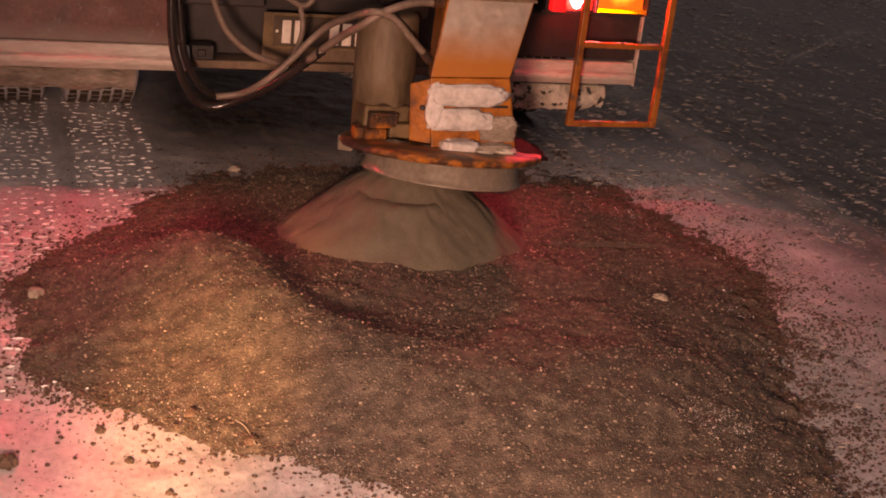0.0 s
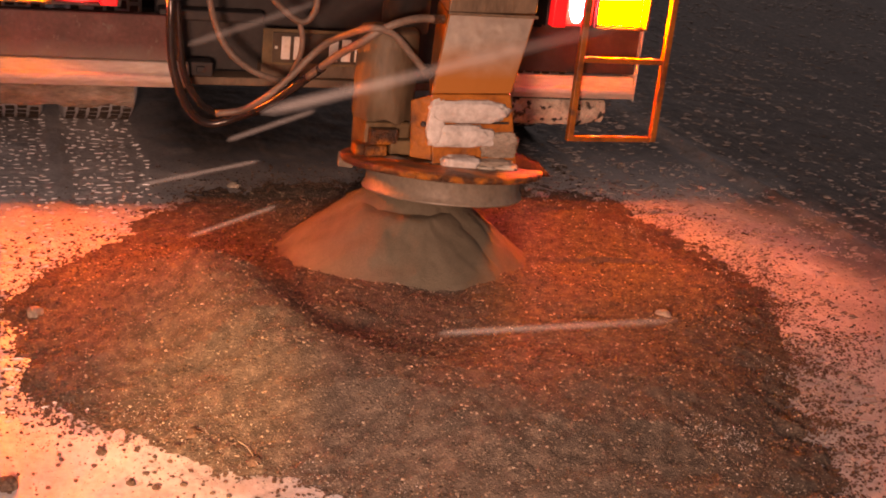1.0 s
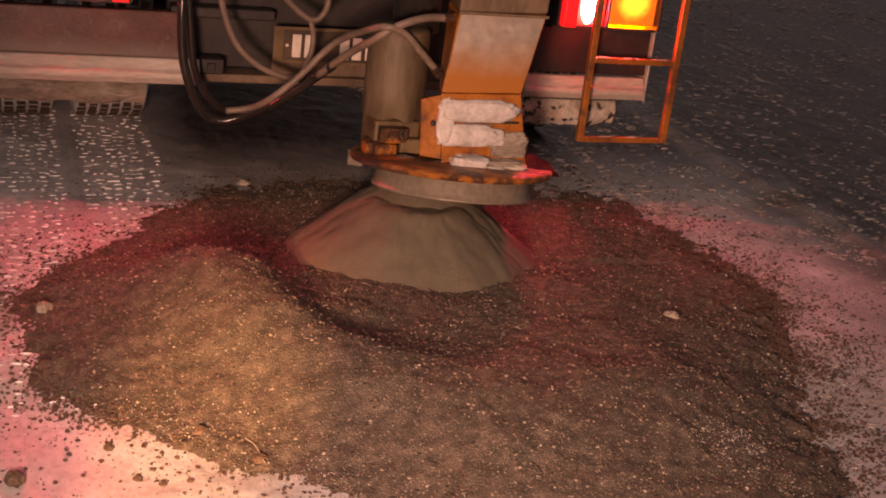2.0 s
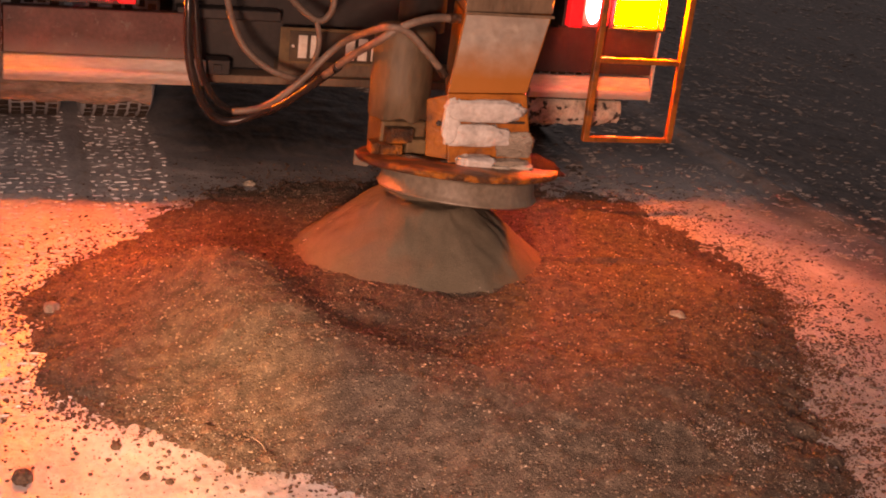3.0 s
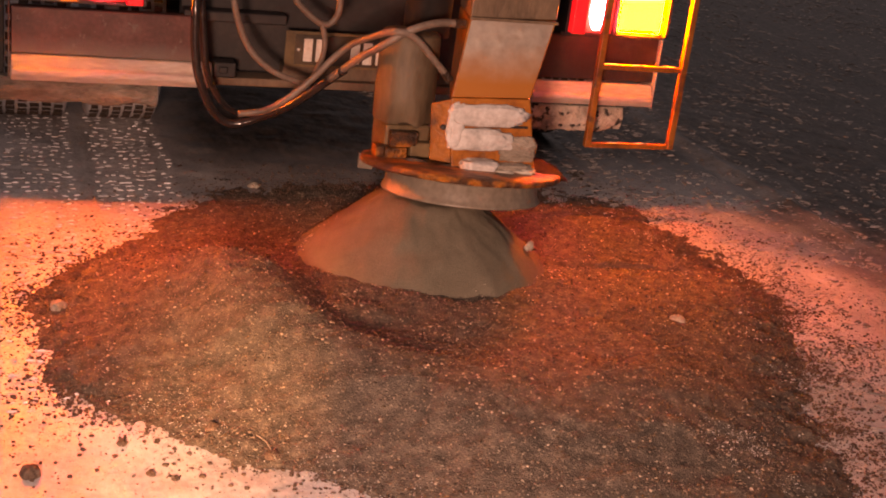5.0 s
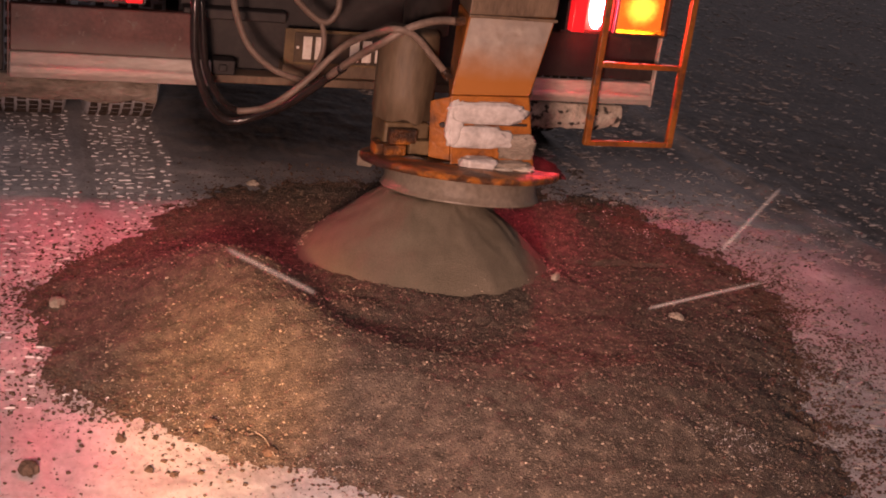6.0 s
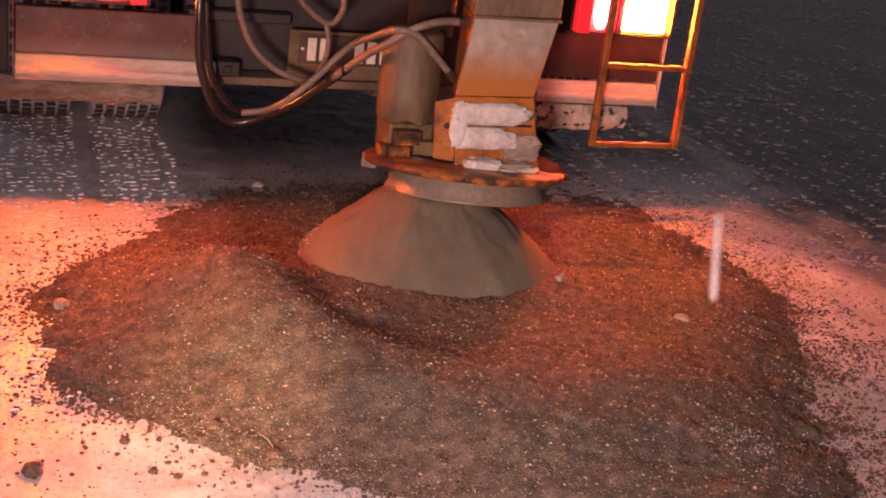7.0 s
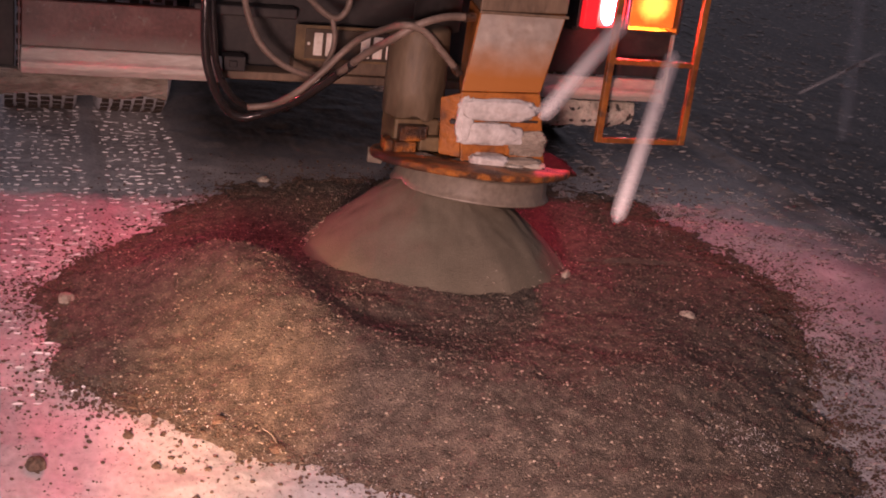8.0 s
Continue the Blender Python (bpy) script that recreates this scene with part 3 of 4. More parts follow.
def sand_mound():
    """The first cone, and the sand that slides down over it and widens its foot."""
    ob = sand_cone("sand_mound", core_height, 68)
    ob.matrix_world = pose(CORE[0], CORE[1], 0)
    slide = sand_cone("sand_slide", cone_height, 65)
    slide.parent = ob
    # grit that has rolled to the foot and lies on the older flank
    rng = np.random.default_rng(66)
    a = np.concatenate([rng.normal(math.radians(192), 0.24, 1500), rng.uniform(0, 2 * math.pi, 900)])
    d = np.concatenate([rng.uniform(0.30, 0.48, 1500), rng.normal(0.470, 0.03, 900)])
    size = 0.0012 + 0.0042 * rng.uniform(0, 1, len(a)) ** 2.4
    dims = size[:, None] * rng.uniform(0.65, 1.25, (len(a), 3))
    crumbs = scatter("grit_crumbs", np.stack([d * np.cos(a), d * np.sin(a), cone_height(d) + 0.002], -1), dims, rng.uniform(0, 6.28, len(a)), PALE_PEBBLE, 66)
    crumbs.parent = slide
    tagged(ob, "smooth cone of fine wet sand heaped under the spinner", "sand mound")
    return slide


sand_slide = sand_mound()


# ---------------------------------------------------------------- thing and part helpers
def thing(name, at, label, category, group=""):
    ob = new(name)
    ob.matrix_basis = pose(*at)
    return tagged(ob, label, category, group)


def add(name, bm, mat, parent, label="", smooth_shade=False):
    """A part whose corners are given in the world's metres."""
    ob = part(name, bm, mat, parent, label, smooth_shade)
    if parent.parent is None:
        ob.matrix_parent_inverse = parent.matrix_basis.inverted()
    return ob


def merged(*bms):
    out = bms[0]
    for b in bms[1:]:
        me = bpy.data.meshes.new("joint")
        b.to_mesh(me)
        b.free()
        out.from_mesh(me)
        bpy.data.meshes.remove(me)
    return out


def moved(bm, m):
    bmesh.ops.transform(bm, matrix=m, verts=bm.verts[:])
    return bm


# ---------------------------------------------------------------- truck
Y = TRUCK_Y
truck = thing("truck", (1.285, 6.0, 0), "rear of a grimy road-service truck standing in snow", "truck")

BUMPER = ((Y + 0.02, 0.552), (Y - 0.006, 0.551), (Y - 0.026, 0.512), (Y - 0.040, 0.505), (Y - 0.044, 0.486), (Y - 0.026, 0.460), (Y + 0.02, 0.455))
left_panel = add("rear_panel", slab((-0.013, Y, 0.553), (0.64, Y + 0.05, 0.725), 0.006), RED_PANEL, truck, "grimy dark red panel under the lamps")
add("rear_panel", slab((2.03, Y, 0.56), (2.583, Y + 0.05, 0.748), 0.006), DARK_STEEL, truck, "grimy dark panel under the lamps")
add("bumper", prism(BUMPER, -0.013, 0.71, 0.006), PALE_STEEL, truck, "dusty pale steel bumper end")
add("bumper", prism(BUMPER, 2.02, 2.578, 0.006), PALE_STEEL, truck, "dusty pale steel bumper end")
add("bumper_end", slab((-0.022, Y - 0.02, 0.47), (-0.015, Y + 0.10, 0.95), 0.002), RED_PANEL, truck)
add("bumper_end", slab((2.581, Y - 0.02, 0.452), (2.590, Y + 0.10, 0.752), 0.002), PALE_STEEL, truck)
add("centre_panel", slab((0.60, Y + 0.12, 0.50), (2.06, Y + 0.18, 1.02), 0.006), DARK_STEEL, truck)
add("upper_rail", slab((0.60, Y + 0.02, 0.705), (0.99, Y + 0.10, 0.745), 0.006), DARK_STEEL, truck)
add("cross_beam", merged(slab((0.70, Y + 0.00, 0.468), (2.03, Y + 0.11, 0.500), 0.005), slab((0.99, Y + 0.03, 0.500), (1.75, Y + 0.11, 0.553), 0.005)), BROWN_STEEL, truck, "dirty brown cross beam")
add("bracket", merged(slab((0.715, Y - 0.02, 0.502), (0.80, Y + 0.06, 0.56), 0.006), slab((0.735, Y - 0.035, 0.52), (0.765, Y - 0.02, 0.545), 0.003)), DARK_STEEL, truck)
plate = add("number_plate", merged(slab((1.022, Y - 0.012, 0.566), (1.505, Y - 0.004, 0.682), 0.002)), PLATE_BLACK, truck, "dirty black number plate with white bars")
add("plate_holder", slab((0.985, Y - 0.003, 0.556), (1.515, Y + 0.004, 0.694), 0.002), OCHRE_STEEL, plate)
for x, w, lo, hi in ((1.055, 0.034, 0.580, 0.668), (1.103, 0.034, 0.580, 0.668), (1.242, 0.036, 0.578, 0.664), (1.292, 0.036, 0.578, 0.664), (1.345, 0.036, 0.578, 0.664)):
    add("plate_bar", slab((x, Y - 0.0165, lo), (x + w, Y - 0.0120, hi), 0.001, 1), PLATE_WHITE, plate)
add("plate_bolt", moved(turned([(0.006, 0), (0.006, 0.004), (0.003, 0.006)], 12), pose(1.035, Y - 0.012, 0.625, 90)), PLATE_WHITE, plate)


def mud_flap(x0, x1, mat, seed, z0, z1, label):
    """A flap caked with frozen slush, its lower edge ragged."""
    n, m = 60, 14
    x, z = np.meshgrid(np.linspace(x0, x1, n), np.linspace(0, 1, m), indexing="ij")
    low = z0 + 0.010 * fbm(x, x * 0, 9.0, seed, 4)
    zz = low + (z1 - low) * z
    front = Y + 0.045 - 0.022 * (0.5 + 0.5 * fbm(x, zz, 7.0, seed + 9, 4)) - 0.02 * np.sin(np.pi * z)
    a = np.stack([x, front, zz], -1).reshape(-1, 3)
    b = np.stack([x, np.full_like(x, Y + 0.075), zz], -1).reshape(-1, 3)
    q = grid(np.arange(n), np.arange(m))
    edge = np.concatenate([np.arange(n) * m, (n - 1) * m + np.arange(1, m), (np.arange(n - 1)[::-1]) * m + m - 1, np.arange(m - 1)[::-1][:-1]])
    nxt = np.roll(edge, -1)
    k = n * m
    rim = np.stack([edge, nxt, nxt + k, edge + k], -1)
    ob = array_object("mud_flap", np.concatenate([a, b]), np.concatenate([q, q[:, ::-1] + k, rim]), mat, False)
    ob.parent = truck
    ob.matrix_parent_inverse = truck.matrix_basis.inverted()
    return tagged(ob, label)


mud_flap(-0.36, 0.515, FLAP, 71, 0.368, 0.462, "mud flap caked with tan frozen slush")
mud_flap(1.90, 2.478, CRUST, 83, 0.336, 0.44, "mud flap crusted with spotted dirty snow")
add("mudguard", slab((-0.40, Y + 0.10, 0.44), (-0.034, Y + 0.14, 1.0), 0.005), DARK_STEEL, truck)
add("chassis_rail", slab((0.78, Y + 0.18, 0.62), (0.90, 11.0, 0.86), 0.01), DARK_STEEL, truck)
add("chassis_rail", slab((1.67, Y + 0.18, 0.62), (1.79, 11.0, 0.86), 0.01), DARK_STEEL, truck)
add("axle", slab((0.6, 5.80, 0.46), (1.96, 5.96, 0.60), 0.05), DARK_STEEL, truck)
add("body", merged(slab((-0.02, Y + 0.08, 1.03), (2.59, 11.0, 2.75), 0.03), slab((-0.02, Y + 0.02, 0.975), (2.59, Y + 0.2, 1.04), 0.01)), DARK_STEEL, truck, "plain dark truck body")


WHEEL_Y, WHEEL_Z = 5.883, 0.525


def tyre(x0, x1):
    """A wheel's tyre with rows of tread blocks; packed snow fills the grooves."""
    width, radius = x1 - x0, 0.50
    ring = [(0.30, x0 + 0.02), (0.40, x0 - 0.005), (0.47, x0 + 0.0), (0.495, x0 + 0.015), (0.496, x1 - 0.015), (0.47, x1), (0.40, x1 + 0.005), (0.30, x1 - 0.02)]
    place = pose(0, WHEEL_Y, WHEEL_Z) @ Matrix(((0, 0, 1, 0), (0, 1, 0, 0), (-1, 0, 0, 0), (0, 0, 0, 1)))
    body = add("tyre", moved(turned(ring, 72), place), SNOW_LUMP, truck, "tyre with snow packed into its tread", True)
    rnd = random.Random(int(x0 * 1000))
    blocks = bmesh.new()
    cols, rows = 6, 58
    for c in range(cols):
        a0, a1 = x0 + 0.012 + (width - 0.024) * c / cols, x0 + 0.012 + (width - 0.024) * (c + 1) / cols
        for r in range(rows):
            skew = 0.25 * math.sin(c * 2.1)
            t0, t1 = 2 * math.pi * (r + skew) / rows, 2 * math.pi * (r + skew + 0.60) / rows
            in0, in1 = rnd.uniform(0.004, 0.009), rnd.uniform(0.004, 0.009)
            t0, t1 = t0 + rnd.uniform(-0.008, 0.008), t1 + rnd.uniform(-0.008, 0.008)
            v = []
            for rad in (0.480, radius):
                for t, a in ((t0, a0 + in0), (t0, a1 - in1), (t1, a1 - in0), (t1, a0 + in1)):
                    v.append(blocks.verts.new((a, WHEEL_Y - rad * math.sin(t), WHEEL_Z - rad * math.cos(t))))
            for f in ((7, 6, 5, 4), (0, 4, 5, 1), (1, 5, 6, 2), (2, 6, 7, 3), (3, 7, 4, 0)):
                blocks.faces.new([v[i] for i in f])
    bmesh.ops.recalc_face_normals(blocks, faces=blocks.faces[:])
    add("tread", blocks, RUBBER, body)
    add("rim", moved(turned([(0.10, x0 + 0.05), (0.30, x0 + 0.05), (0.31, x0 + 0.03), (0.31, x1 - 0.03), (0.30, x1 - 0.05), (0.10, x1 - 0.05)], 40), place), DARK_STEEL, body)


for a, b in TRACKS:
    tyre(a, b)


# tail lamps: a lit red lens and an amber flasher that turns in its housing
FLASHERS = []
LAMP_Y, LAMP_Z = Y + 0.004, 0.860


def tail_lamp(x0, x1, mirror):
    def span(a, b):
        return (x0 + a, x0 + b) if not mirror else (x1 - b, x1 - a)

    z0, z1 = 0.762, 0.955
    lamp_housing = merged(slab((x0, Y - 0.024, z0 - 0.012), (x1, Y + 0.14, z0), 0.002), slab((x0, Y - 0.10, z1), (x1, Y + 0.14, z1 + 0.012), 0.002),
                          slab((x0, Y - 0.06, z0), (x0 + 0.012, Y + 0.14, z1), 0.002), slab((x1 - 0.012, Y - 0.06, z0), (x1, Y + 0.14, z1), 0.002),
                          slab((x0 + 0.012, Y + 0.13, z0), (x1 - 0.012, Y + 0.14, z1), 0.002))
    lamp = add("tail_lamp", lamp_housing, LAMP_BLACK, truck, "lit tail lamp cluster with red and amber lenses")
    a, b = span(0.016, 0.074)
    # glows faintly by emission; its depth keeps red light off the heap
    add("reflector_lens", slab((a, Y - 0.092, z0 + 0.004), (b, Y + 0.0, z1 - 0.004), 0.004), RED_DIM, lamp, "red reflector lens")
    a, b = span(0.076, 0.225)
    red = add("red_lens", slab((a, Y - 0.020, z0 + 0.004), (b, Y + 0.02, z1 - 0.006), 0.005), RED_LENS, lamp, "brightly lit red lens")
    bulb = turned([(0.030, 0.0), (0.035, 0.001), (0.030, 0.002)], 20)
    add("bulb", moved(bulb, pose((a + b) / 2, Y - 0.0205, (z0 + z1) / 2 - 0.006, 90) @ Matrix.Diagonal((1.0, 2.3, 1.0, 1.0))), RED_GLOW, red, "white-hot bulb shining through the lens")
    a, b = span(0.229, 0.239)
    add("divider", slab((a, Y - 0.045, z0), (b, Y + 0.13, z1), 0.002), LAMP_BLACK, lamp)
    a, b = span(0.245, 0.452)
    w = (b - a) / 2
    lit = slab((-w + 0.006, -0.034, -0.080), (w - 0.006, -0.021, 0.080), 0.004)
    # added glowing strip that throws amber light down onto the panel
    foot = slab((-w + 0.01, -0.034, -0.087), (w - 0.01, -0.020, -0.081), 0.001)
    dull = slab((-w, -0.020, -0.082), (w, 0.034, 0.082), 0.006)
    for f in dull.faces:
        f.material_index = 1
    bm = merged(lit, foot, dull)
    flasher = part("amber_flasher", bm, [AMBER_GLOW, AMBER_DIM], lamp, "flashing amber turn lens")
    FLASHERS.append((flasher, (a + b) / 2))


tail_lamp(2.115, 2.583, False)
tail_lamp(-0.013, 0.455, True)


# ladder with rails, rungs and standoffs
def ladder():
    rail_y = 4.55
    body = add("ladder", merged(slab((2.234, rail_y - 0.014, 0.312), (2.262, rail_y + 0.014, 1.30), 0.004), slab((2.618, rail_y - 0.014, 0.312), (2.646, rail_y + 0.014, 1.30), 0.004)),
               ORANGE, truck, "orange painted steel access ladder")
    for z in (0.322, 0.652, 0.975, 1.28):
        add("rung", slab((2.262, rail_y - 0.012, z - 0.011), (2.618, rail_y + 0.012, z + 0.011), 0.003), ORANGE, body)
    for x in (2.234, 2.618):
        add("standoff", slab((x, rail_y + 0.014, 0.985), (x + 0.028, Y + 0.03, 1.015), 0.003), ORANGE, body)
    rnd = random.Random(4)
    for k in range(5):
        b = lump((0.03 + 0.03 * rnd.random(), 0.009, 0.004), k + 60, 0.3, 2)
        add("frost", moved(b, pose(2.30 + 0.065 * k, rail_y, 0.331 if k % 2 else 0.6615)), CRUST, body)


ladder()

# the truck stands a little farther back than the plane it was laid out on, and is that much larger
truck.matrix_basis = Matrix.Translation((0, 0.01, 1.585)) @ Matrix.Scale(1.02, 4) @ Matrix.Translation((0, -0.01, -1.585)) @ truck.matrix_basis

# ---------------------------------------------------------------- spreader
spreader = thing("spreader", (DISC[0], DISC[1], 0.0), "orange grit spreader with spinner disc hung behind a truck", "grit spreader")
DISC_POSE = pose(*DISC) @ pose(0, 0, 0, 0, 0, -17.3) @ pose(0, 0, 0, -8, 0, 0)
add("cover_plate", moved(turned([(0.03, 0.010), (0.20, 0.012), (0.335, 0.008), (0.352, 0.004), (0.355, -0.004), (0.352, -0.016), (0.345, -0.018), (0.335, -0.010), (0.03, -0.008)], 96, 0.008, 3), DISC_POSE), RUST_ORANGE, spreader,
    "rusty orange round cover plate", True)
add("hub", moved(turned([(0.05, -0.10), (0.05, -0.012)], 24), DISC_POSE), DARK_STEEL, spreader)
spinner = add("spinner_dish", turned([(0.03, 0.030), (0.262, 0.034), (0.268, 0.026), (0.272, -0.02), (0.281, -0.036), (0.284, -0.041), (0.281, -0.045), (0.270, -0.043), (0.262, -0.03), (0.05, -0.026)], 96, 0.006, 8), DISH_COAT, spreader,
               "sand-coated grey spinner dish", True)
add("deflector_fin", hexa([(1.150, 4.10, 0.335), (1.195, 4.08, 0.335), (1.195, 4.092, 0.335), (1.150, 4.112, 0.335), (1.148, 4.09, 0.392), (1.215, 4.06, 0.392), (1.215, 4.074, 0.392), (1.148, 4.104, 0.392)], 0.002), DISH_COAT, spreader)

# chute box: lower housing, leaning upper panel, dark column above
LOW = [(1.407, 3.85, 0.405), (1.718, 3.85, 0.402), (1.80, 4.12, 0.375), (1.49, 4.12, 0.378)]
MID = [(1.377, 3.85, 0.662), (1.662, 3.85, 0.668), (1.745, 4.12, 0.668), (1.46, 4.12, 0.662)]
TOP = [(1.437, 3.93, 0.916), (1.752, 3.93, 0.926), (1.80, 4.18, 0.926), (1.485, 4.18, 0.916)]
add("chute_housing", hexa(LOW + MID, 0.006), ORANGE, spreader, "orange chute housing")
add("chute", hexa([(x, y, z + 0.002) for x, y, z in MID] + TOP, 0.006), ORANGE, spreader, "leaning orange chute")
add("chute_column", hexa([(x + 0.002, y + 0.004, z + 0.002) for x, y, z in TOP] + [(x + 0.01, y, 1.30) for x, y, z in TOP], 0.006), BROWN_STEEL, spreader, "brown stained chute top")


def on_front(u, v, proud):
    """A place on the leaning front of the chute, u across, v up."""
    a, b, c, d = (Vector(p) for p in (MID[0], MID[1], TOP[1], TOP[0]))
    p = (a * (1 - u) + b * u) * (1 - v) + (d * (1 - u) + c * u) * v
    n = (b - a).cross(d - a).normalized()
    return p + n * proud


def frost_sheet():
    n, m = 40, 40
    bm = bmesh.new()
    rows = []
    for i in range(n + 1):
        row = []
        for j in range(m + 1):
            u, v = 0.02 + 0.96 * i / n, 0.02 + 0.96 * j / m
            edge = min(1.0, 6 * min(i / n, 1 - i / n) + 0.1, 5 * (1 - j / m) + 0.1, 1.7 * j / m)
            thick = 0.0015 + 0.004 * edge + 0.003 * edge * noise.fractal(Vector((u * 3, v * 5, 2.0)), 0.9, 2.1, 5)
            row.append(bm.verts.new(on_front(u, v, thick)))
        rows.append(row)
    for a, b in zip(rows, rows[1:]):
        for j in range(m):
            bm.faces.new((a[j], b[j], b[j + 1], a[j + 1]))
    return bm


add("frost_layer", frost_sheet(), FROSTED, spreader, "thin layer of dusty frost", True)
fold = merged(slab((1.435, 3.918, 0.914), (1.756, 3.932, 0.924), 0.003))
add("fold_edge", fold, BROWN_STEEL, spreader)
ear = hexa([(1.340, 3.90, 0.432), (1.405, 3.86, 0.432), (1.415, 3.875, 0.432), (1.350, 3.915, 0.432), (1.325, 3.90, 0.628), (1.380, 3.86, 0.655), (1.39, 3.875, 0.655), (1.335, 3.915, 0.628)], 0.004)
ear_plate = add("ear_plate", ear, ORANGE, spreader)
add("bolt", moved(turned([(0.011, 0), (0.011, 0.010), (0.007, 0.014)], 6), pose(1.372, 3.878, 0.555, 90, 0, -32)), DARK_STEEL, ear_plate)

for at, size, seed, mat in (((1.517, 3.850, 0.606), (0.138, 0.022, 0.040), 31, SNOW), ((1.500, 3.850, 0.522), (0.110, 0.024, 0.040), 35, SNOW),
                            ((1.640, 3.850, 0.490), (0.070, 0.016, 0.046), 38, FLAP), ((1.500, 3.832, 0.432), (0.070, 0.040, 0.026), 42, SNOW), ((1.405, 3.850, 0.565), (0.030, 0.018, 0.085), 47, SNOW),
                            ((1.62, 3.836, 0.424), (0.075, 0.030, 0.020), 49, FLAP)):
    add("snow_cake", moved(lump(size, seed, 0.24, 4, 0.9, 0.68), pose(at[0], at[1], at[2] - size[2] * 0.9)), mat, spreader, "frozen snow stuck to the chute", True)
add("ledge", slab((1.47, 3.842, 0.566), (1.665, 3.856, 0.574), 0.002), DARK_STEEL, spreader)

# feed pipe, motor, small brackets
pipe = turned([(0.100, -0.005), (0.107, 0.0), (0.1075, 0.10), (0.106, 0.25), (0.104, 0.295), (0.095, 0.305), (0.05, 0.307)], 48, 0.012, 5)
for v in pipe.verts:
    if v.co.z < 0.01:
        v.co.z += 0.016 * noise.noise(Vector((v.co.x * 22, v.co.y * 22, 0)))
add("feed_pipe", moved(pipe, pose(1.300, 4.12, 0.522)), PIPE, spreader, "grimy tan feed pipe", True)
add("upper_pipe", moved(turned([(0.083, 0), (0.085, 0.25), (0.085, 0.52)], 40), pose(1.385, 4.22, 0.80)), DARK_STEEL, spreader, "grey upper pipe", True)
add("motor_block", merged(slab((1.215, 4.03, 0.40), (1.38, 4.20, 0.515), 0.01), slab((1.30, 3.99, 0.41), (1.39, 4.06, 0.462), 0.006)), OCHRE_STEEL, spreader, "dirty motor block")
add("motor_bracket", merged(slab((1.175, 3.985, 0.408), (1.205, 4.05, 0.448), 0.004), slab((1.205, 3.975, 0.404), (1.285, 4.03, 0.446), 0.005), slab((1.225, 3.99, 0.446), (1.325, 4.03, 0.500), 0.006)), RUST_ORANGE, spreader, "chipped orange motor bracket")
add("mount_arm", merged(slab((1.45, 4.15, 1.10), (1.80, Y + 0.26, 1.25), 0.01)), DARK_STEEL, spreader)
# added dark and matt over the plate's end, to cut the red lamp light
add("grit_cake", moved(lump((0.105, 0.150, 0.016), 97, 0.45, 4), pose(1.752, 3.955, 0.390, 0, 8, 0)), CAKED, spreader, "dark caked grit added to cut red light on the plate")
for k, (x, y, s) in enumerate(((1.66, 3.82, 0.03), (1.58, 3.80, 0.022), (1.30, 3.93, 0.04), (1.42, 3.86, 0.03))):
    add("grit_cake", moved(lump((s * 1.6, s, s * 0.45), k + 90, 0.3, 3), pose(x, y, 0.392 + 0.14 * (3.985 - y))), GRIT if k > 1 else CRUST, spreader)

# hydraulic hoses
HOSES = (
    ("hose", HOSE, 0.0165, [(0.584, 4.45, 1.06), (0.584, 4.32, 0.889), (0.586, 4.3, 0.716), (0.603, 4.3, 0.599), (0.653, 4.3, 0.48), (0.726, 4.3, 0.426), (0.835, 4.3, 0.455), (0.934, 4.3, 0.500), (1.069, 4.3, 0.602), (1.10, 4.23, 0.655)], "black hydraulic hose glinting red"),
    ("hose", HOSE_PALE, 0.0135, [(1.069, 4.3, 0.604), (1.13, 4.16, 0.712), (1.17, 4.02, 0.790), (1.249, 3.985, 0.853), (1.345, 3.985, 0.884), (1.440, 3.99, 0.886)], "brown hydraulic hose"),
    ("hose", HOSE, 0.0135, [(0.617, 4.5, 1.06), (0.617, 4.42, 0.874), (0.631, 4.4, 0.698), (0.651, 4.4, 0.578), (0.707, 4.4, 0.477), (0.792, 4.4, 0.435), (0.915, 4.4, 0.455), (1.013, 4.42, 0.533), (1.09, 4.5, 0.60)], "black hydraulic hose"),
    ("hose", HOSE_PALE, 0.0120, [(0.73, 4.56, 1.06), (0.738, 4.5, 0.866), (0.767, 4.5, 0.747), (0.819, 4.5, 0.647), (0.903, 4.5, 0.578), (1.001, 4.52, 0.540), (1.08, 4.6, 0.52)], "grey hydraulic hose"),
    ("hose", HOSE_PALE, 0.0125, [(0.77, 4.42, 0.432), (0.86, 4.40, 0.452), (0.926, 4.34, 0.512), (1.011, 4.32, 0.598), (1.087, 4.32, 0.681), (1.13, 4.26, 0.742), (1.17, 4.12, 0.803), (1.200, 3.99, 0.846), (1.271, 3.985, 0.829), (1.345, 3.985, 0.760), (1.400, 3.985, 0.705)], "grey-brown hydraulic hose"),
    ("hose", HOSE_PALE, 0.0120, [(0.94, 4.6, 1.06), (0.952, 4.5, 0.881), (1.011, 4.5, 0.804), (1.079, 4.5, 0.762), (1.120, 4.5, 0.785), (1.134, 4.5, 0.853), (1.14, 4.6, 1.06)], "grey looped hose"),
    ("hose", HOSE_PALE, 0.0100, [(1.075, 4.5, 0.76), (1.088, 4.5, 0.704), (1.085, 4.5, 0.64), (1.06, 4.52, 0.56)], "grey hose end"),
)
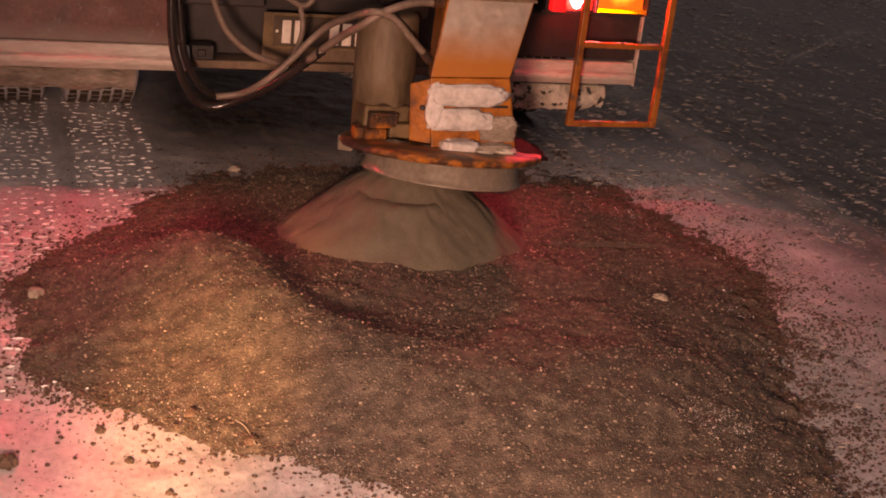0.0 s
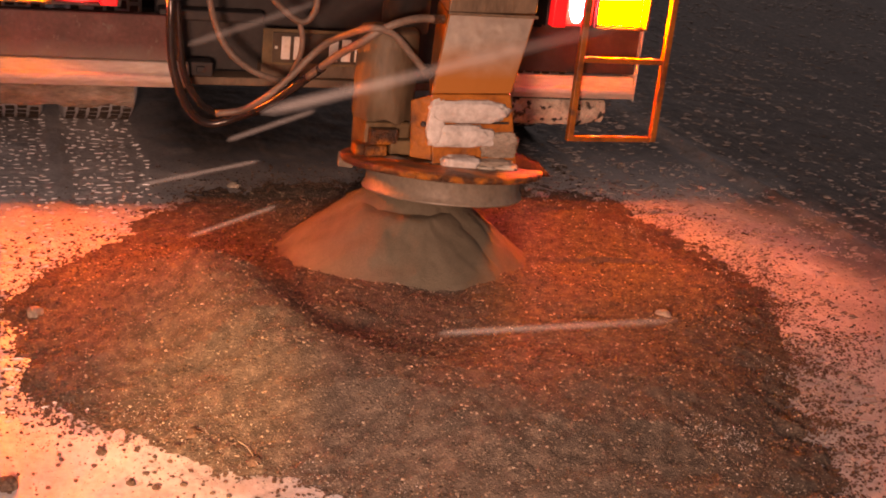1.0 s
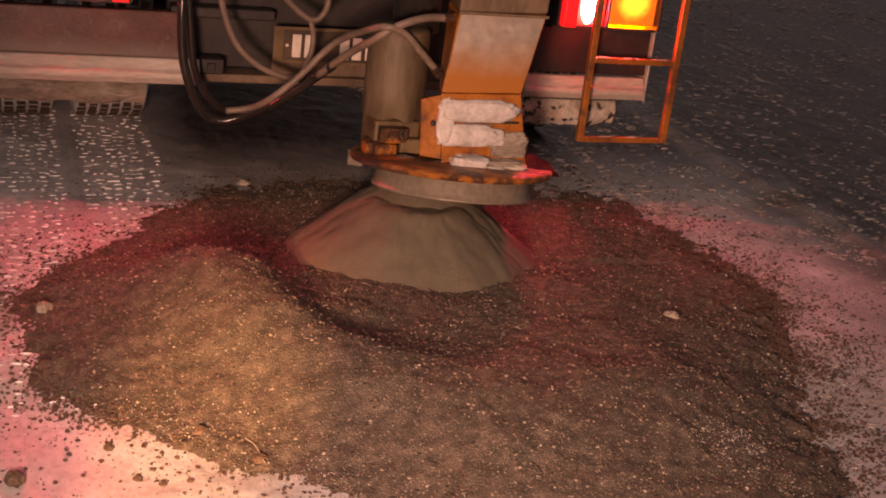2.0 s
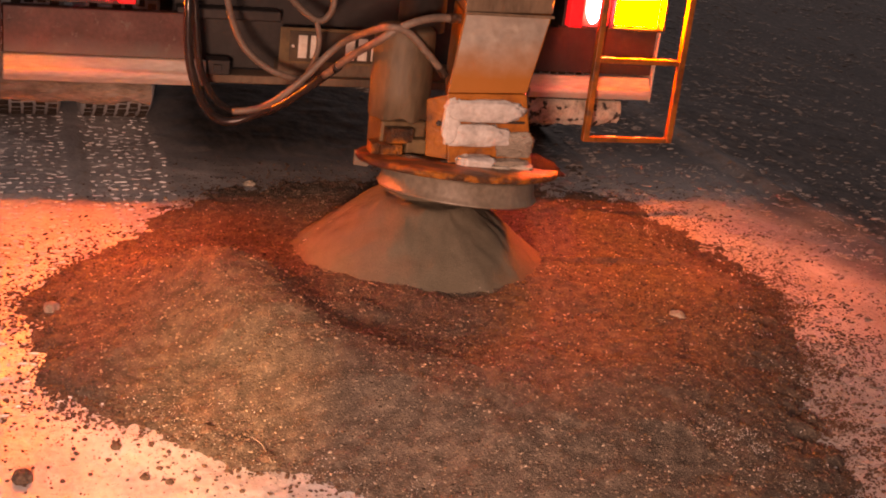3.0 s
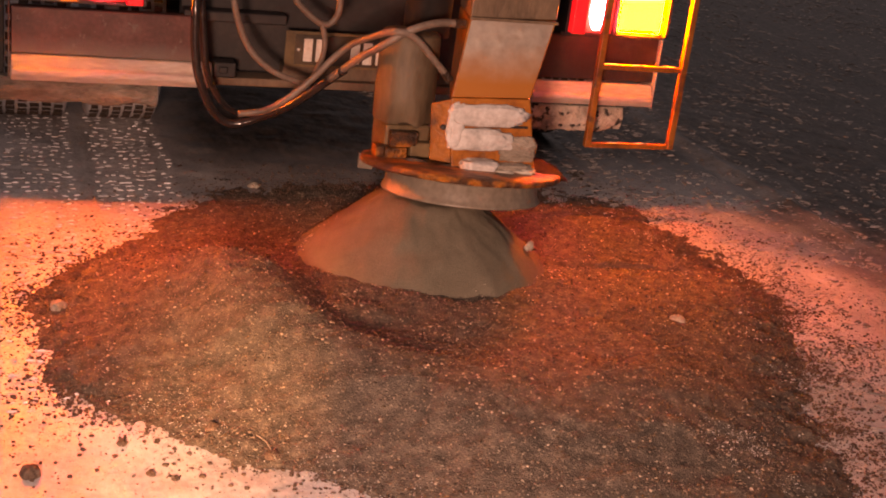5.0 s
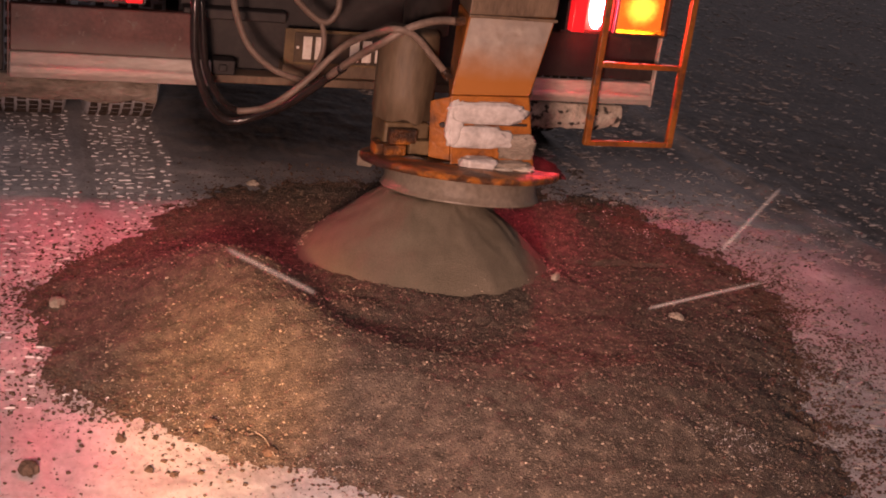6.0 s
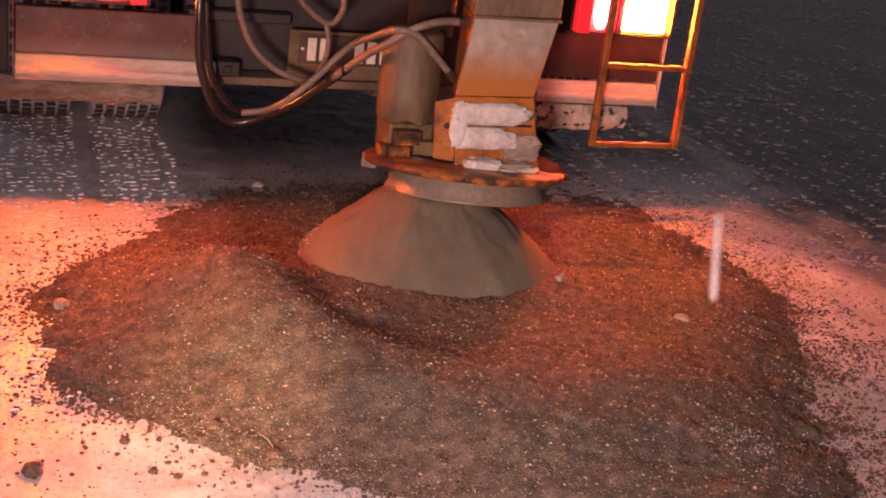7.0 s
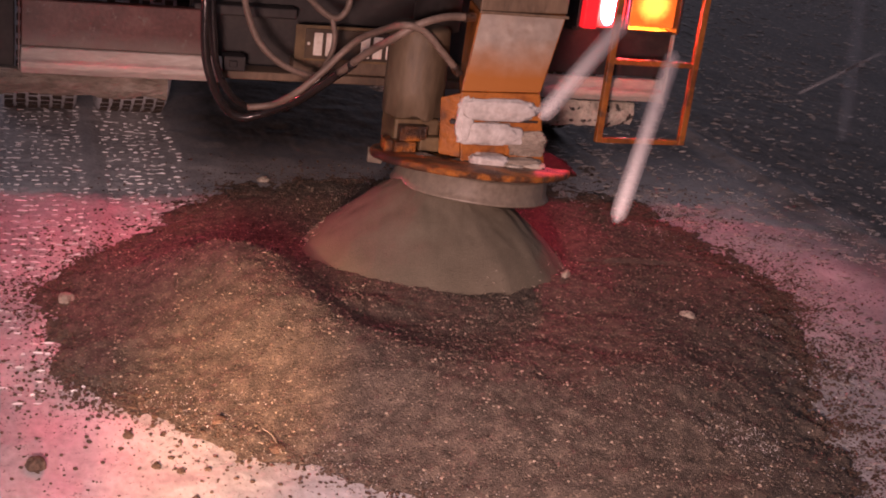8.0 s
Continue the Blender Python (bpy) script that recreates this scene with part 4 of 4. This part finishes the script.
for name, mat, radius, pts, label in HOSES:
    if mat is HOSE:     # the black hoses hang close behind the bumper
        eye = Vector((0, 0.01, 1.585))
        pts = [eye + (Vector(p) - eye) * (1 + 0.052 * min(1, max(0, (1.10 - p[0]) / 0.30))) for p in pts]
    add(name, tube(pts, radius), mat, spreader, label, True)
fitting = add("hose_fitting", tube([(1.405, 3.988, 0.886), (1.43, 3.99, 0.887), (1.455, 3.99, 0.887)], 0.0165, 12, 3), RUST_ORANGE, spreader)
add("hose_fitting", tube([(1.388, 3.985, 0.718), (1.400, 3.985, 0.704), (1.412, 3.985, 0.690)], 0.0155, 12, 3), RUST_ORANGE, spreader)


# ---------------------------------------------------------------- wind-driven snow near the eye
# opacity differs to even out how much lamp light each streak catches
FLAKE = material("blurred_snowflake", [(0.3, (0.80, 0.80, 0.82)), (0.7, (0.9, 0.9, 0.92))], scale=40, rough=0.8, bump=0.0, grain=120, alpha=0.026)
STRONG_FLAKE = material("strong_snowflake", [(0.3, (0.80, 0.80, 0.82)), (0.7, (0.9, 0.9, 0.92))], scale=40, rough=0.8, bump=0.0, grain=120, alpha=0.13)
FAINT_FLAKE = material("faint_snowflake", [(0.3, (0.80, 0.80, 0.82)), (0.7, (0.9, 0.9, 0.92))], scale=40, rough=0.8, bump=0.0, grain=120, alpha=0.010)
# when it passes, its two ends at that moment, its half width
FLAKES = (
    (1.0, (0.281, 1.337, 1.250), (0.656, 1.244, 1.383), 0.0079),
    (1.0, (0.308, 1.676, 1.121), (0.424, 1.651, 1.173), 0.0046),
    (1.0, (0.260, 1.739, 1.237), (0.427, 1.703, 1.309), 0.0061),
    (1.0, (0.224, 1.986, 0.955), (0.412, 1.936, 1.014), 0.0041),
    (1.0, (0.574, 1.490, 0.907), (0.882, 1.391, 0.958), 0.0054),
    (1.0, (0.299, 1.930, 0.887), (0.436, 1.902, 0.949), 0.0041),
    (3.5, (0.345, 1.342, 1.371), (0.367, 1.290, 1.260), 0.0079),
    (3.5, (0.115, 1.373, 1.223), (0.133, 1.303, 1.061), 0.0061),
    (4.5, (0.874, 1.715, 1.021), (1.130, 1.652, 1.105), 0.0041),
    (4.5, (0.407, 1.558, 1.043), (0.423, 1.565, 1.076), 0.0046),
    (6.5, (0.536, 1.243, 1.408), (0.533, 1.194, 1.277), 0.0067),
    (6.5, (0.600, 1.209, 1.382), (0.585, 1.152, 1.215), 0.0061),
    (6.5, (0.443, 1.806, 0.860), (0.524, 1.803, 0.932), 0.0041),
    (6.5, (0.933, 1.324, 0.964), (0.991, 1.351, 1.094), 0.0058),
    (7.0, (0.711, 1.113, 1.200), (0.705, 1.080, 1.108), 0.0061),
    (8.0, (0.528, 1.215, 1.265), (0.617, 1.226, 1.379), 0.0098),
    (8.0, (0.606, 1.150, 1.170), (0.666, 1.198, 1.351), 0.0091),
    (8.0, (1.171, 1.692, 1.198), (1.306, 1.675, 1.280), 0.0032),
    (8.0, (0.857, 1.160, 1.432), (0.837, 1.110, 1.281), 0.0079),
    (0.0, (1.209, 1.693, 1.226), (1.320, 1.675, 1.289), 0.0036),
    (1.5, (0.244, 1.997, 1.005), (0.380, 1.952, 1.024), 0.0036),
    (0.5, (0.917, 1.653, 0.783), (1.110, 1.587, 0.807), 0.0041),
    (4.0, (1.043, 1.740, 1.213), (1.261, 1.712, 1.353), 0.0041),
    (6.0, (1.059, 1.619, 0.961), (1.151, 1.626, 1.067), 0.0041),
    (6.0, (0.949, 1.623, 0.861), (1.124, 1.581, 0.923), 0.0032),
    (7.5, (0.947, 1.417, 1.178), (0.974, 1.399, 1.158), 0.0061),
    (7.5, (0.760, 1.056, 1.093), (0.778, 1.032, 1.046), 0.0055),
    (6.0, (0.263, 1.582, 0.978), (0.380, 1.523, 0.935), 0.0046),
    (0.4, (0.296, 1.832, 1.273), (0.472, 1.726, 0.840), 0.0050),
    (0.9, (0.252, 1.830, 1.210), (0.144, 1.779, 0.820), 0.0050),
    (0.9, (0.394, 1.723, 0.937), (0.712, 1.704, 0.983), 0.0050),
    (3.3, (0.208, 1.824, 1.222), (0.297, 1.822, 1.019), 0.0050),
    (4.1, (0.673, 1.666, 1.142), (0.591, 1.685, 0.902), 0.0050),
    (4.2, (0.810, 1.611, 1.182), (1.078, 1.556, 1.364), 0.0050),
    (4.6, (0.576, 1.668, 1.059), (0.707, 1.700, 1.116), 0.0050),
    (4.7, (0.408, 1.689, 0.972), (0.494, 1.740, 0.998), 0.0050),
    (5.8, (0.811, 1.530, 0.976), (0.725, 1.594, 0.855), 0.0050),
    (5.9, (0.176, 1.791, 1.202), (0.332, 1.777, 1.003), 0.0050),
    (7.1, (0.399, 1.742, 1.130), (0.331, 1.779, 0.992), 0.0050),
    (7.1, (0.281, 1.756, 1.095), (0.249, 1.796, 1.002), 0.0050),
)
SNOWFALL = []
for t, a, b, half in FLAKES:
    a, b = Vector(a), Vector(b)
    if a.z < b.z:
        a, b = b, a
    long = (b - a).length / 2
    outline = ((0.3, 1.0), (0.85, 0.93), (1.0, 0.8), (1.0, -0.8), (0.85, -0.93), (0.3, -1.0))
    folds = []
    for k, n in ((1.15, -1.0), (0.8, 0.95), (0.5, -0.9)):
        folds += [(k * half * w, n * long * z) for w, z in outline]
    bm = turned(folds, 10)
    flake = mesh_object("snowflake", bm, STRONG_FLAKE if t > 5 and half > 0.005 and a.x + b.x < 1.6 else FLAKE if half > 0.0075 or (t > 3 and a.x + b.x > 0.9) else FAINT_FLAKE, None, smooth_shade=True)
    flake.visible_shadow = False
    tagged(flake, "white streak of wind-driven snow falling through the air", "snowflake", "falling snow")
    turn = (b - a).to_track_quat("Z", "Y").to_matrix().to_4x4()
    SNOWFALL.append((flake, t, (a + b) / 2, (b - a).normalized(), turn))


def flake_rows(t, mid, way, turn):
    """The flake waits high up wind, crosses at its moment in a straight line, and is blown on down wind."""
    def at(s):
        return Matrix.Translation(mid + way * s) @ turn

    rows = [(t, at(0.0))]
    if t >= 0.2:
        rows = [(0.0, at(-1.9)), (t - 0.1, at(-1.6))] + rows
    if t <= 7.8:
        rows = rows + [(t + 0.1, at(1.6)), (8.0, at(1.9))]
    if len(rows) == 1:
        rows = rows * 2
    return rows


# ---------------------------------------------------------------- what moves
FLASH_START, FLASH_STEP, FLASH_ON = 0.140, 0.670, 0.338


def flasher_rows(x):
    """The amber lens swings out for a third of a second, then back, in steps of one thirtieth."""
    rows, angle = [], 180
    k = 0

    def at(t, a):
        rows.append((t, pose(x, LAMP_Y, LAMP_Z, a, 0, 0)))

    at(0.0, 180)
    while FLASH_START + k * FLASH_STEP < 7.9:
        on = FLASH_START + k * FLASH_STEP
        for i, a in enumerate((180, 258, 336, 360)):
            at(on + (i - 1.5) / 30, a)
        for i, a in enumerate((360, 320, 250, 180)):
            at(on + FLASH_ON + (i - 1.5) / 30, a)
        k += 1
    at(8.0, 180)
    return rows


WOBBLE = ((0.0, 1.0), (0.6, 0.9), (1.3, -1.0), (1.7, -0.8), (2.3, 0.8), (3.0, 0.9), (3.4, -0.9), (3.8, 0.3), (4.2, -0.7), (4.5, 0.8), (5.2, -0.6), (6.0, 0.2), (6.5, 1.0), (7.2, -1.0), (7.5, -0.5), (8.0, 1.0))


def spinner_rows():
    rows = []
    for k in range(81):
        t = k * 0.1
        tilt = float(np.interp(t, [a for a, b in WOBBLE], [b for a, b in WOBBLE]))
        rows.append((t, DISC_POSE @ pose(0.01, 0, -0.058, 1.5 * math.sin(2.6 * t), 2.0 * tilt + 0.3, 0) @ pose(0, 0, 0, 0, 0, -47 * k)))
    return rows


def stone_rows():
    """Drops off the spinner and rolls down the sand to the foot of the mound."""
    foot = float(surface(np.array([1.77]), np.array([3.632]))[0]) + 0.004
    way = ((0.0, 1.56, 3.98, 0.27, 0), (4.8, 1.56, 3.98, 0.27, 0), (4.95, 1.66, 3.85, 0.200, 80), (5.1, 1.73, 3.74, 0.125, 160), (5.25, 1.755, 3.655, foot + 0.015, 235), (5.4, 1.77, 3.632, foot, 260), (8.0, 1.77, 3.632, foot, 260))
    return [(t, pose(x, y, z, 0, a, -50)) for t, x, y, z, a in way]


def motions():
    walk(rolling_stone, stone_rows())
    for flasher, x in FLASHERS:
        walk(flasher, flasher_rows(x))
    walk(spinner, spinner_rows())
    for flake, t, mid, way, turn in SNOWFALL:
        walk(flake, flake_rows(t, mid, way, turn))
    walk(sand_slide, [(t, pose(CONE[0] - CORE[0] + dx, CONE[1] - CORE[1], z)) for t, dx, z in ((0.0, -0.035, -0.095), (3.0, -0.012, -0.052), (5.0, -0.006, -0.030), (8.0, 0.0, 0.0))])


motions()
